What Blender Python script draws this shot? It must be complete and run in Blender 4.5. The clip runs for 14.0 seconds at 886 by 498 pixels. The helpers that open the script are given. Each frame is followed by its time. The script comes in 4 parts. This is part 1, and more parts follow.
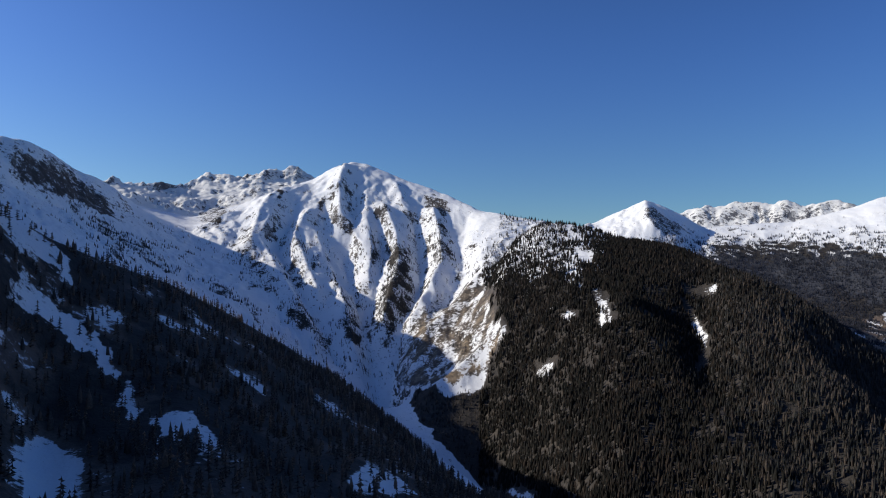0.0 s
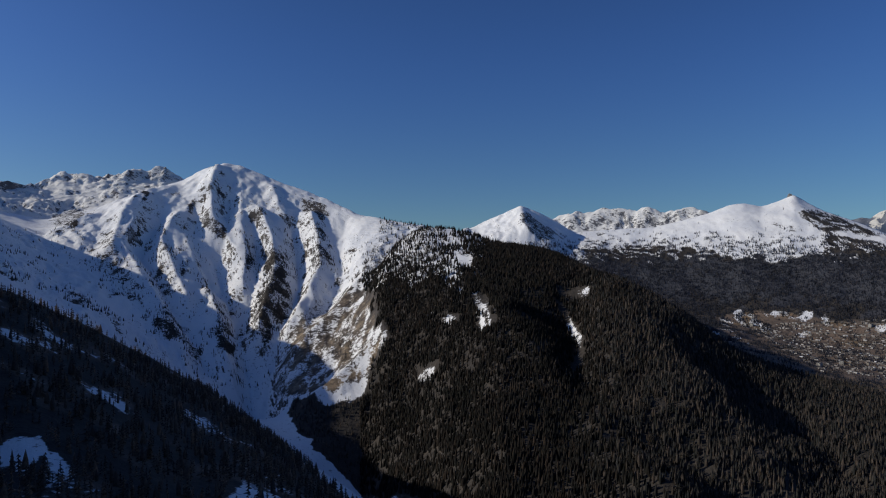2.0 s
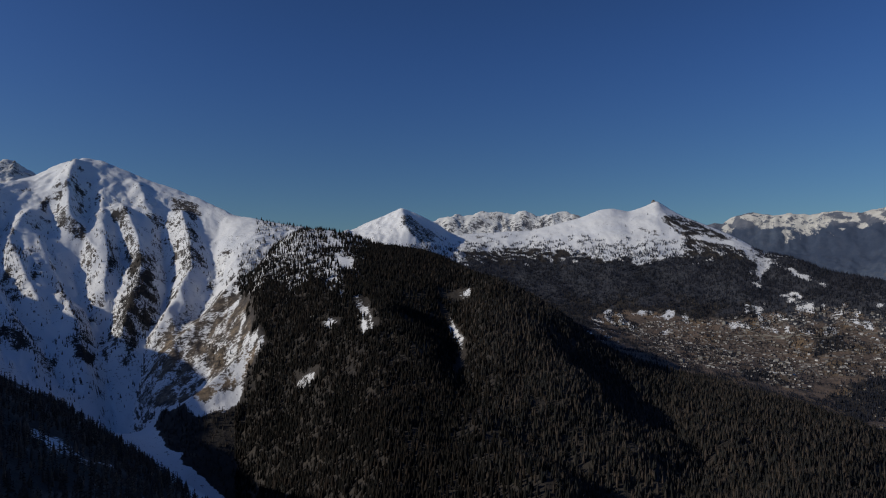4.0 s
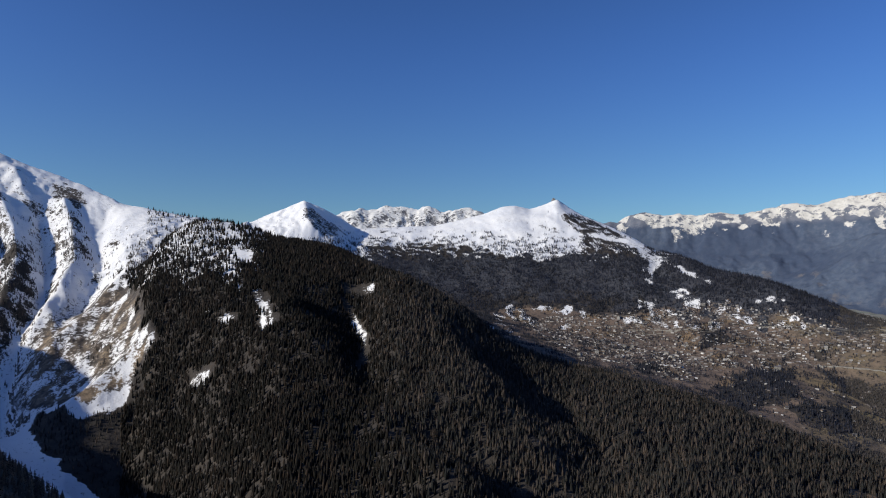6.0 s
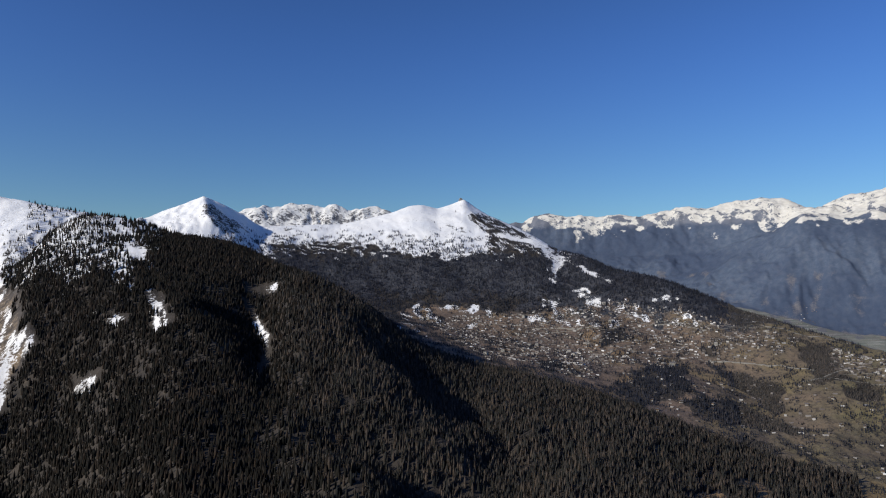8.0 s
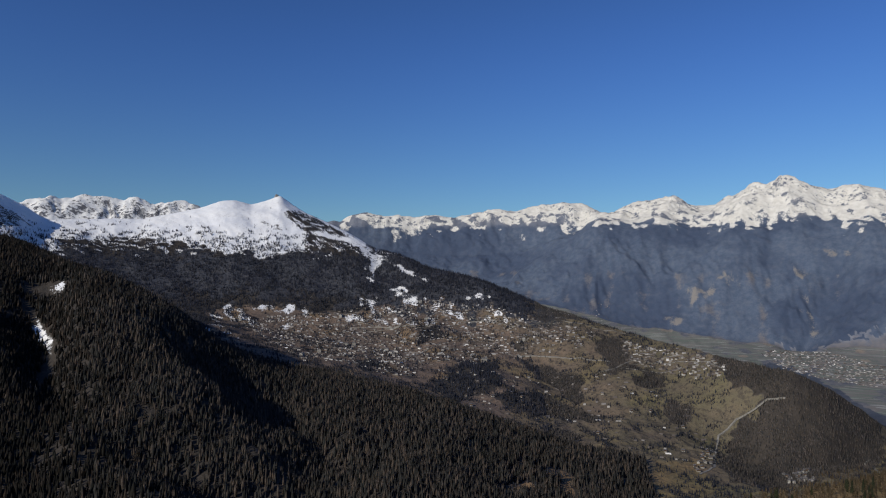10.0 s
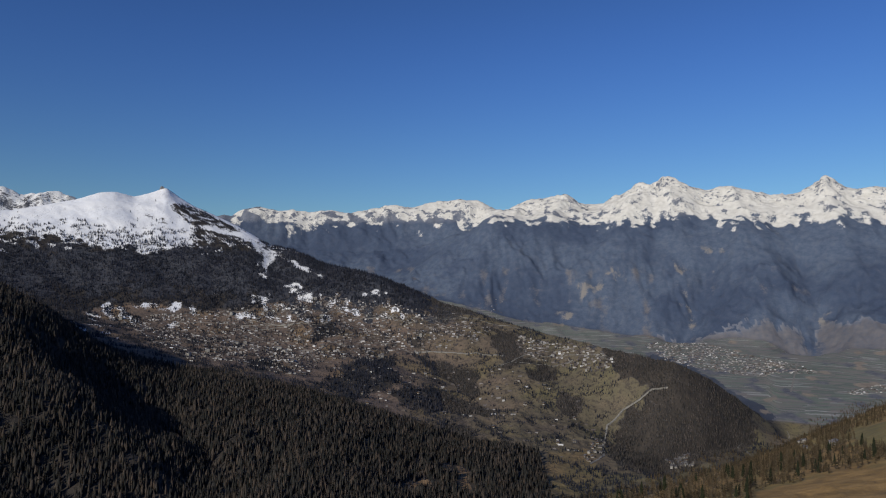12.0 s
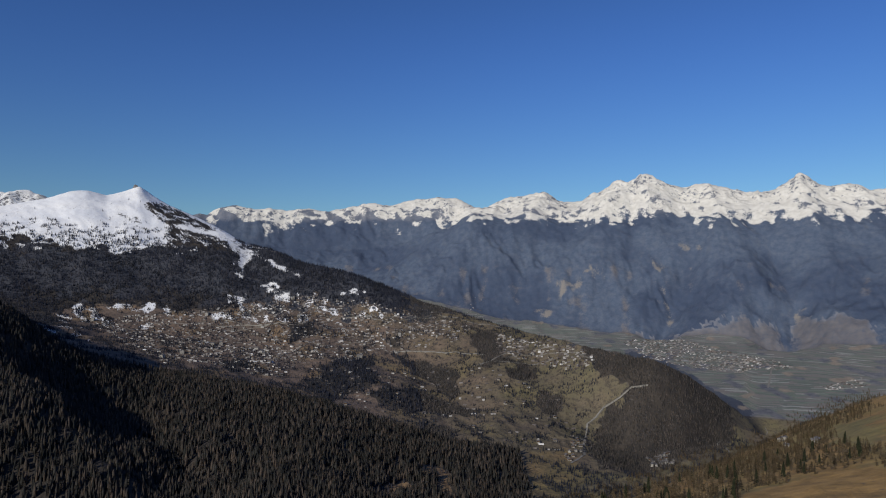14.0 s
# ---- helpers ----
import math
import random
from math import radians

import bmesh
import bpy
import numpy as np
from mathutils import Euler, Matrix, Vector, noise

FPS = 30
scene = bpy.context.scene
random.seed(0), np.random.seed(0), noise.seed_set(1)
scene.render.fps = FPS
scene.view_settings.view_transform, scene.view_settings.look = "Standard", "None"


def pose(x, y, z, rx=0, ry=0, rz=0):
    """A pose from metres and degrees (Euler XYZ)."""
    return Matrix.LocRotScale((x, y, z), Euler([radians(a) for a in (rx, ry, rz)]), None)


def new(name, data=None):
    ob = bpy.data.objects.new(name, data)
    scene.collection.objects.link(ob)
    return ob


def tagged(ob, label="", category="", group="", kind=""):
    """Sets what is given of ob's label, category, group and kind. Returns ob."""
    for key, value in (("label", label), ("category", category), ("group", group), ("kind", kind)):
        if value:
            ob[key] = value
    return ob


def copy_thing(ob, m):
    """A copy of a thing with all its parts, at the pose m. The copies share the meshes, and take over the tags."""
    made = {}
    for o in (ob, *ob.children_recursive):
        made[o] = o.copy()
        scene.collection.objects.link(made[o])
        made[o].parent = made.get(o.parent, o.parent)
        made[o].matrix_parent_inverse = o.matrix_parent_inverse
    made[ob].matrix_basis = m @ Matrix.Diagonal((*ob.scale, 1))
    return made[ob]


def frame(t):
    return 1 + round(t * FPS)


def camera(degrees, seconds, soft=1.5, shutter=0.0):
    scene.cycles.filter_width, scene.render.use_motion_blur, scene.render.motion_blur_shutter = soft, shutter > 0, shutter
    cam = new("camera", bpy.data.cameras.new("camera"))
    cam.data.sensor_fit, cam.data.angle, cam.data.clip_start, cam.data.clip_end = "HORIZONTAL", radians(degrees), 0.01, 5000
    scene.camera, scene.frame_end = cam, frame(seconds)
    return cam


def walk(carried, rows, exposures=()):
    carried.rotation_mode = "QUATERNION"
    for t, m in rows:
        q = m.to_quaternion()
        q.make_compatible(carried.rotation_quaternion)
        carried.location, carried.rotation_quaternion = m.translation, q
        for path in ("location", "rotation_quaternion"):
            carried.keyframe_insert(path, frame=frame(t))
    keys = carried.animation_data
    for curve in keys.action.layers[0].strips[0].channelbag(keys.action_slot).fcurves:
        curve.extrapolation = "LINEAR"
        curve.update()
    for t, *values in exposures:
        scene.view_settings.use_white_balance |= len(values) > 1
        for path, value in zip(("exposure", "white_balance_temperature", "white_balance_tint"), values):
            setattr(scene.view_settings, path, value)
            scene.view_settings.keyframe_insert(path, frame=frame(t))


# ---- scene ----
cam = camera(64.64, 14.0, soft=1.1)
ROWS = [  # seconds, x, y, z, turn to the right, tilt up, lean to the left
    (0.0, -0.00, -0.00, 450.00, 0.000, 2.075, 0.385),
    (0.5, -0.26, 4.12, 450.46, 1.029, 2.156, 0.347),
    (1.0, -1.32, 8.59, 450.64, 3.554, 2.291, 0.205),
    (1.5, -2.73, 13.38, 450.21, 6.624, 2.347, 0.019),
    (2.0, -3.68, 18.71, 449.74, 9.927, 2.482, -0.147),
    (2.5, -4.29, 24.20, 449.50, 12.412, 2.632, -0.227),
    (3.0, -4.22, 29.74, 449.67, 15.013, 2.695, -0.413),
    (3.5, -4.00, 34.84, 449.77, 17.401, 2.712, -0.471),
    (6.0, 0.27, 57.82, 449.53, 27.654, 2.191, -0.016),
    (6.5, 1.85, 62.48, 449.28, 28.934, 2.255, 0.045),
    (7.0, 3.99, 67.32, 449.06, 30.526, 2.184, 0.050),
    (9.5, 21.59, 92.33, 448.74, 45.939, 2.182, 0.147),
    (10.0, 25.53, 97.44, 447.61, 50.122, 2.108, 0.149),
    (10.5, 29.45, 102.11, 446.35, 53.586, 2.028, 0.132),
    (11.0, 33.13, 104.73, 445.81, 56.032, 1.970, 0.072),
    (11.5, 36.58, 107.02, 445.90, 57.448, 1.888, 0.133),
    (12.0, 40.16, 109.35, 445.98, 58.563, 1.833, 0.114),
    (12.5, 43.83, 111.77, 446.12, 59.221, 1.768, 0.067),
    (13.0, 47.62, 114.02, 446.44, 59.692, 1.721, -0.001),
    (13.5, 51.67, 116.53, 446.94, 60.039, 1.700, -0.160),
    (14.0, 55.50, 118.81, 447.20, 60.296, 1.679, -0.198),
]
EXPOSURES = [(0.0, 0.2), (1.5, -0.12), (3.0, -0.77), (3.7, -0.8), (5.8, 0.1), (7.2, 0.1), (9.5, -0.05), (11.0, -0.32), (12.5, -0.2), (14.0, -0.19)]
walk(cam, [(t, pose(x, y, z, 90 + tilt, 0, -turn) @ pose(0, 0, 0, 0, 0, lean)) for t, x, y, z, turn, tilt, lean in ROWS],
     exposures=EXPOSURES)

# ---- light ----
SUN_BEARING, SUN_HEIGHT = -84.0, 25.5
world = bpy.data.worlds.new("sky")
scene.world = world
world.use_nodes = True
sky = world.node_tree.nodes.new("ShaderNodeTexSky")
sky.sky_type, sky.sun_disc = "NISHITA", False
sky.sun_elevation, sky.sun_rotation = radians(SUN_HEIGHT), radians(SUN_BEARING)
sky.altitude, sky.air_density, sky.dust_density, sky.ozone_density = 2200, 0.9, 4.0, 7.0
deep = world.node_tree.nodes.new("ShaderNodeGamma")
deep.inputs["Gamma"].default_value = 1.27
world.node_tree.links.new(sky.outputs[0], deep.inputs["Color"])
# Winter haze greys the sky towards the horizon all round.
where, split = world.node_tree.nodes.new("ShaderNodeTexCoord"), world.node_tree.nodes.new("ShaderNodeSeparateXYZ")
low, tint = world.node_tree.nodes.new("ShaderNodeMapRange"), world.node_tree.nodes.new("ShaderNodeMix")
world.node_tree.links.new(where.outputs["Generated"], split.inputs[0])
world.node_tree.links.new(split.outputs["Z"], low.inputs[0])
low.interpolation_type = "SMOOTHSTEP"
for slot, value in zip(list(low.inputs)[1:5], (0.0, 0.34, 1.0, 0.0)):
    slot.default_value = value
tint.data_type, tint.blend_type = "RGBA", "MULTIPLY"
world.node_tree.links.new(low.outputs[0], tint.inputs[0])
world.node_tree.links.new(deep.outputs[0], tint.inputs[6])
tint.inputs[7].default_value = (1.12, 0.93, 0.62, 1)
world.node_tree.links.new(tint.outputs[2], world.node_tree.nodes["Background"].inputs[0])
world.node_tree.nodes["Background"].inputs[1].default_value = 0.082
sun = new("sun", bpy.data.lights.new("sun", "SUN"))
sun.data.energy, sun.data.angle, sun.data.color = 3.9, radians(0.53), (1.0, 0.94, 0.82)
sun_way = Vector((math.sin(radians(SUN_BEARING)) * math.cos(radians(SUN_HEIGHT)),
                  math.cos(radians(SUN_BEARING)) * math.cos(radians(SUN_HEIGHT)), math.sin(radians(SUN_HEIGHT))))
sun.matrix_world = Matrix.Translation((-300, 0, 1500)) @ sun_way.to_track_quat("Z", "Y").to_matrix().to_4x4()


# ---- materials ----
class Nodes:
    """Short ways to write a node material."""

    def __init__(self, name, rough=0.9):
        self.mat = bpy.data.materials.new(name)
        self.mat.use_nodes = True
        self.tree = self.mat.node_tree
        self.bsdf = self.tree.nodes["Principled BSDF"]
        self.bsdf.inputs["Roughness"].default_value = rough
        self.bsdf.inputs["Specular IOR Level"].default_value = 0.2

    def node(self, kind, **values):
        n = self.tree.nodes.new(kind)
        for key, value in values.items():
            n.inputs[int(key[1:]) if key[0] == "i" and key[1:].isdigit() else key.replace("_", " ")].default_value = value
        return n

    def link(self, a, b):
        self.tree.links.new(a, b)

    def plan(self):
        return self.node("ShaderNodeNewGeometry").outputs["Position"]

    def noise(self, size, detail=4.0, rough=0.6, at=None, stretch=None):
        n = self.node("ShaderNodeTexNoise", Scale=1.0 / size, Detail=detail, Roughness=rough)
        where = at or self.plan()
        if stretch:
            m = self.node("ShaderNodeMapping", Scale=stretch)
            self.link(where, m.inputs["Vector"])
            where = m.outputs[0]
        self.link(where, n.inputs["Vector"])
        return n.outputs["Fac"]

    def math(self, op, a, b=None):
        n = self.tree.nodes.new("ShaderNodeMath")
        n.operation = op
        for slot, v in zip(n.inputs, (a, b)):
            if v is None:
                continue
            if hasattr(v, "is_output"):
                self.link(v, slot)
            else:
                slot.default_value = v
        return n.outputs[0]

    def ramp(self, fac, *stops):
        n = self.tree.nodes.new("ShaderNodeValToRGB")
        e = n.color_ramp.elements
        while len(e) < len(stops):
            e.new(0.5)
        for el, (p, c) in zip(e, stops):
            el.position, el.color = p, (*c, 1) if len(c) == 3 else c
        self.link(fac, n.inputs[0])
        return n.outputs[0]

    def step(self, fac, low, high):
        n = self.node("ShaderNodeMapRange", From_Min=low, From_Max=high)
        n.interpolation_type = "SMOOTHSTEP"
        self.link(fac, n.inputs[0])
        return n.outputs[0]

    def mix(self, fac, a, b):
        n = self.tree.nodes.new("ShaderNodeMix")
        n.data_type = "RGBA"
        for slot, v in ((n.inputs[0], fac), (n.inputs[6], a), (n.inputs[7], b)):
            if hasattr(v, "is_output"):
                self.link(v, slot)
            else:
                slot.default_value = (*v, 1) if isinstance(v, tuple) else v
        return n.outputs[2]

    def bump(self, height, distance, strength=0.6):
        n = self.node("ShaderNodeBump", Strength=strength, Distance=distance)
        self.link(height, n.inputs["Height"])
        self.link(n.outputs[0], self.bsdf.inputs["Normal"])

    def colour(self, c):
        if hasattr(c, "is_output"):
            self.link(c, self.bsdf.inputs["Base Color"])
        else:
            self.bsdf.inputs["Base Color"].default_value = (*c, 1)
        return self.mat


def steepness(n):
    """0 on the flat, 1 on a cliff."""
    s = n.tree.nodes.new("ShaderNodeSeparateXYZ")
    n.link(n.node("ShaderNodeNewGeometry").outputs["True Normal"], s.inputs[0])
    return n.math("SUBTRACT", 1.0, s.outputs["Z"])


def ground_material():
    """Snow, wood floor, grass, earth and rock, shared out by the cover painted on the terrain and broken up by grain.
    Distance haze is mixed into the colours of far ground.
    """
    n = Nodes("mountain_ground", 0.85)
    a = n.tree.nodes.new("ShaderNodeAttribute")
    a.attribute_name = "cover"
    s = n.tree.nodes.new("ShaderNodeSeparateColor")
    n.link(a.outputs["Color"], s.inputs[0])
    b = n.tree.nodes.new("ShaderNodeAttribute")
    b.attribute_name = "soil_haze"
    s2 = n.tree.nodes.new("ShaderNodeSeparateColor")
    n.link(b.outputs["Color"], s2.inputs[0])
    snow, wood, grass = s.outputs
    pale, green, haze_mask = s2.outputs
    big, fine, grain = n.noise(160, 5), n.noise(28, 5, 0.7), n.noise(7, 4, 0.7)
    rock = n.ramp(fine, (0.25, (0.036, 0.032, 0.03)), (0.5, (0.08, 0.069, 0.062)), (0.75, (0.155, 0.134, 0.116)))
    bare = n.mix(n.step(big, 0.35, 0.65), (0.125, 0.094, 0.076), (0.178, 0.128, 0.095))
    lush = n.mix(n.step(fine, 0.3, 0.7), (0.115, 0.108, 0.06), (0.165, 0.14, 0.08))
    meadow = n.mix(green, bare, lush)
    straw = n.mix(n.step(n.noise(20, 5, 0.65), 0.35, 0.65), (0.27, 0.16, 0.056), (0.43, 0.255, 0.09))
    meadow = n.mix(b.outputs["Alpha"], meadow, n.mix(n.math("MULTIPLY", green, 0.6), straw, (0.2, 0.205, 0.08)))
    meadow = n.mix(n.math("MULTIPLY", haze_mask, 0.92), meadow, n.ramp(fine, (0.3, (0.095, 0.1, 0.122)), (0.7, (0.165, 0.158, 0.162))))
    meadow = n.mix(n.math("MULTIPLY", n.step(n.noise(14, 5, 0.75), 0.47, 0.62), n.math("MULTIPLY", n.math("SUBTRACT", 1.0, haze_mask), n.math("SUBTRACT", 0.75, n.math("MULTIPLY", b.outputs["Alpha"], 0.6)))), meadow, (0.052, 0.045, 0.038))
    # Plots of vineyard, orchard and field on the valley floor, their colours greyed for haze.
    m = n.node("ShaderNodeMapping", Scale=(1 / 85, 1 / 62, 1.0), Rotation=(0, 0, 0.35))
    n.link(n.plan(), m.inputs["Vector"])
    v = n.node("ShaderNodeTexVoronoi", Scale=1.0, Randomness=0.75)
    v.distance = "CHEBYCHEV"
    n.link(m.outputs[0], v.inputs["Vector"])
    s3 = n.tree.nodes.new("ShaderNodeSeparateColor")
    n.link(v.outputs["Color"], s3.inputs[0])
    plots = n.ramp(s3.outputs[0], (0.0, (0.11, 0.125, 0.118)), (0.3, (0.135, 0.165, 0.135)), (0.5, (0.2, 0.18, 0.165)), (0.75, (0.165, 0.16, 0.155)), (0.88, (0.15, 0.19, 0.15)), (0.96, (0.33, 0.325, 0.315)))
    level = n.math("MULTIPLY", n.step(haze_mask, 0.5, 0.58), n.math("SUBTRACT", 1.0, n.step(haze_mask, 0.64, 0.8)))
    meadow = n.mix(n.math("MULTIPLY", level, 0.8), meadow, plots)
    litter = n.ramp(fine, (0.3, (0.03, 0.027, 0.025)), (0.6, (0.055, 0.046, 0.038)), (0.8, (0.095, 0.074, 0.056)))
    hazy_wood = n.ramp(fine, (0.25, (0.052, 0.075, 0.118)), (0.5, (0.08, 0.104, 0.15)), (0.8, (0.125, 0.14, 0.172)))
    hazy_wood = n.mix(n.step(n.noise(420, 4, 0.6), 0.42, 0.6), hazy_wood, n.mix(0.55, hazy_wood, (0.03, 0.045, 0.085)))
    litter = n.mix(haze_mask, litter, hazy_wood)
    rock = n.mix(n.math("MULTIPLY", haze_mask, 0.75), rock, n.ramp(fine, (0.3, (0.10, 0.125, 0.18)), (0.7, (0.24, 0.25, 0.28))))
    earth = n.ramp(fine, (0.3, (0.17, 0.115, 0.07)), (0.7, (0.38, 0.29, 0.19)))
    earth = n.mix(n.math("MULTIPLY", haze_mask, 0.85), earth, (0.19, 0.185, 0.18))
    white = n.mix(n.step(big, 0.3, 0.7), (0.79, 0.795, 0.805), (0.86, 0.85, 0.83))

    white = n.mix(haze_mask, white, n.mix(n.step(fine, 0.35, 0.65), (0.56, 0.53, 0.47), (0.66, 0.63, 0.57)))

    streak = n.noise(46, 9, 0.72, stretch=(1.0, 1.0, 0.3))
    snow = n.math("ADD", snow, n.math("MULTIPLY", n.math("MULTIPLY", haze_mask, n.step(snow, 0.02, 0.2)), n.math("MULTIPLY", n.math("SUBTRACT", streak, 0.5), 1.1)))
    pale = n.math("ADD", pale, n.math("MULTIPLY", haze_mask, n.math("MULTIPLY", n.math("SUBTRACT", streak, 0.5), 1.0)))

    def worn(mask, size, soft):
        shake = n.math("SUBTRACT", n.math("ADD", n.math("MULTIPLY", fine, 0.55), n.math("MULTIPLY", grain, 0.45)), 0.5)
        return n.step(n.math("ADD", mask, n.math("MULTIPLY", shake, size)), 0.5 - soft, 0.5 + soft)

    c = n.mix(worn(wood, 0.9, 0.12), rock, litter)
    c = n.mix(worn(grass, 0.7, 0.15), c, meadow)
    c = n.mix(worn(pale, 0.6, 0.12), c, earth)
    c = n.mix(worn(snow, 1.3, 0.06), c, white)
    # Steep ground sheds its snow in fine streaks.
    shed = n.math("ADD", streak, n.math("MULTIPLY", n.math("SUBTRACT", steepness(n), 0.2), 0.8))
    shed = n.math("ADD", shed, n.math("MULTIPLY", n.math("SUBTRACT", grain, 0.5), 0.5))
    shed = n.math("SUBTRACT", shed, n.math("MULTIPLY", haze_mask, 0.07))
    c = n.mix(n.math("MULTIPLY", n.step(shed, 0.71, 0.78), n.step(snow, 0.3, 0.7)), c, rock)
    specks = n.math("MULTIPLY", n.step(n.noise(8, 4, 0.75), 0.60, 0.66), n.step(n.noise(130, 4, 0.65), 0.46, 0.6))
    c = n.mix(n.math("MULTIPLY", specks, n.math("SUBTRACT", 1.0, haze_mask)), c, rock)
    plain = n.math("SUBTRACT", 1.0, n.math("MULTIPLY", n.step(snow, 0.2, 0.8), 0.5))
    n.bump(n.math("MULTIPLY", plain, n.math("ADD", n.math("MULTIPLY", fine, 1.0), n.math("MULTIPLY", grain, 0.35))), 5.0, 0.5)
    return n.colour(c)


def needle_material(name, stops):
    n = Nodes(name, 0.8)
    g = n.tree.nodes.new("ShaderNodeNewGeometry")
    c = n.ramp(g.outputs["Random Per Island"], *stops)
    grain = n.noise(1.3, 3)
    stands = n.step(n.noise(170, 4, 0.6), 0.35, 0.65)
    c = n.mix(n.math("MULTIPLY", stands, 0.55), c, n.mix(0.5, c, (0.012, 0.017, 0.014)))
    c = n.mix(n.step(grain, 0.3, 0.7), c, n.mix(0.5, c, (0.02, 0.02, 0.014)))
    # Open crowns let part of the light through.
    glow, both = n.node("ShaderNodeBsdfTranslucent"), n.node("ShaderNodeMixShader", i0=0.55)
    n.link(c, glow.inputs["Color"])
    n.link(n.bsdf.outputs[0], both.inputs[1])
    n.link(glow.outputs[0], both.inputs[2])
    n.link(both.outputs[0], n.tree.nodes["Material Output"].inputs["Surface"])
    return n.colour(c)


MAT_GROUND = ground_material()
MAT_WOOD = needle_material("mixed_forest", ((0.0, (0.054, 0.056, 0.055)), (0.35, (0.086, 0.083, 0.079)), (0.6, (0.132, 0.114, 0.1)), (1.0, (0.23, 0.175, 0.14))))
MAT_DARK = needle_material("spruce_forest", ((0.0, (0.018, 0.019, 0.019)), (0.4, (0.03, 0.027, 0.025)), (0.75, (0.052, 0.041, 0.034)), (1.0, (0.1, 0.07, 0.053))))
MAT_BELT = needle_material("haze_blue_forest", ((0.0, (0.032, 0.042, 0.072)), (0.5, (0.06, 0.068, 0.1)), (0.85, (0.095, 0.094, 0.12)), (1.0, (0.15, 0.132, 0.142))))
MAT_SPUR = needle_material("hazy_bare_forest", ((0.0, (0.1, 0.1, 0.1)), (0.5, (0.175, 0.158, 0.146)), (1.0, (0.3, 0.245, 0.21))))
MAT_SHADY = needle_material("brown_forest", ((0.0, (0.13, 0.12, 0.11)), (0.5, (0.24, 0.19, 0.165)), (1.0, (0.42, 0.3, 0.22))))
MAT_LARCH = needle_material("bare_larch", ((0.0, (0.2, 0.16, 0.095)), (0.5, (0.31, 0.23, 0.135)), (1.0, (0.43, 0.31, 0.185))))
MAT_SPRUCE = needle_material("spruce_needles", ((0.0, (0.04, 0.05, 0.024)), (1.0, (0.075, 0.08, 0.038))))


def plain_material(name, low, high, size, rough=0.8):
    n = Nodes(name, rough)
    c = n.ramp(n.noise(size, 4), (0.3, low), (0.7, high))
    o = n.tree.nodes.new("ShaderNodeObjectInfo")
    c = n.mix(n.math("MULTIPLY", o.outputs["Random"], 0.45), c, tuple(0.45 * v for v in low))
    n.bump(n.noise(size * 0.3, 4), 0.1, 0.4)
    return n.colour(c)


MAT_BARK = plain_material("bark", (0.05, 0.04, 0.032), (0.11, 0.09, 0.07), 0.6)
MAT_TIMBER = plain_material("dark_timber", (0.07, 0.042, 0.024), (0.13, 0.08, 0.046), 0.8)
MAT_PLASTER = plain_material("pale_plaster", (0.24, 0.225, 0.2), (0.44, 0.42, 0.38), 1.5)
MAT_SLATE = plain_material("slate_roof", (0.10, 0.095, 0.095), (0.2, 0.185, 0.18), 1.2, 0.6)
MAT_SNOWROOF = plain_material("snowy_roof", (0.6, 0.61, 0.64), (0.8, 0.81, 0.83), 2.0)
MAT_GLASS = plain_material("dark_glass", (0.02, 0.025, 0.03), (0.04, 0.045, 0.055), 1.0, 0.1)
MAT_ROAD = plain_material("pale_road", (0.16, 0.15, 0.13), (0.25, 0.235, 0.21), 6.0)
MAT_ROCK = plain_material("grey_rock", (0.12, 0.115, 0.115), (0.26, 0.25, 0.24), 5.0)


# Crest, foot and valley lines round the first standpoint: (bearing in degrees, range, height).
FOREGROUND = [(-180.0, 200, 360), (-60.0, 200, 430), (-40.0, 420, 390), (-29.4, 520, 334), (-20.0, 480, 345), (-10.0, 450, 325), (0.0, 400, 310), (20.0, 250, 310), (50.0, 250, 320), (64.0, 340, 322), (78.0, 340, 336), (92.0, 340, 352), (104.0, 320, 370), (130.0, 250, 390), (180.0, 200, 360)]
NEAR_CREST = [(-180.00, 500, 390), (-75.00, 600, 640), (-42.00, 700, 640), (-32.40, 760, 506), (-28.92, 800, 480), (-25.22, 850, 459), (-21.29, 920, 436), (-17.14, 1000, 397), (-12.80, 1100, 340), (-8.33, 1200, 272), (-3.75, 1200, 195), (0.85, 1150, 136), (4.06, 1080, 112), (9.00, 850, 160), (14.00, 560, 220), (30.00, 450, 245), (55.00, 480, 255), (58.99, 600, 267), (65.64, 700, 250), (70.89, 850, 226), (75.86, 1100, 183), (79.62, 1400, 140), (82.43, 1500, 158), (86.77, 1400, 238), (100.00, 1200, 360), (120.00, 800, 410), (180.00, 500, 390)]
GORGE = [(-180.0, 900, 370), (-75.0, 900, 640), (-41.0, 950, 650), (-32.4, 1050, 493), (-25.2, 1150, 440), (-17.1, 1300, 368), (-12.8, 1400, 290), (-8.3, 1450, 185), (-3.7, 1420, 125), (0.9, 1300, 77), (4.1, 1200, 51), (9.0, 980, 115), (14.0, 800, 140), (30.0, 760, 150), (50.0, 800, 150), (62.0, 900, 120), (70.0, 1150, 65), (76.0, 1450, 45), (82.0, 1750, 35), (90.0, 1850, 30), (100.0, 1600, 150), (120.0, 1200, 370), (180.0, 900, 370)]
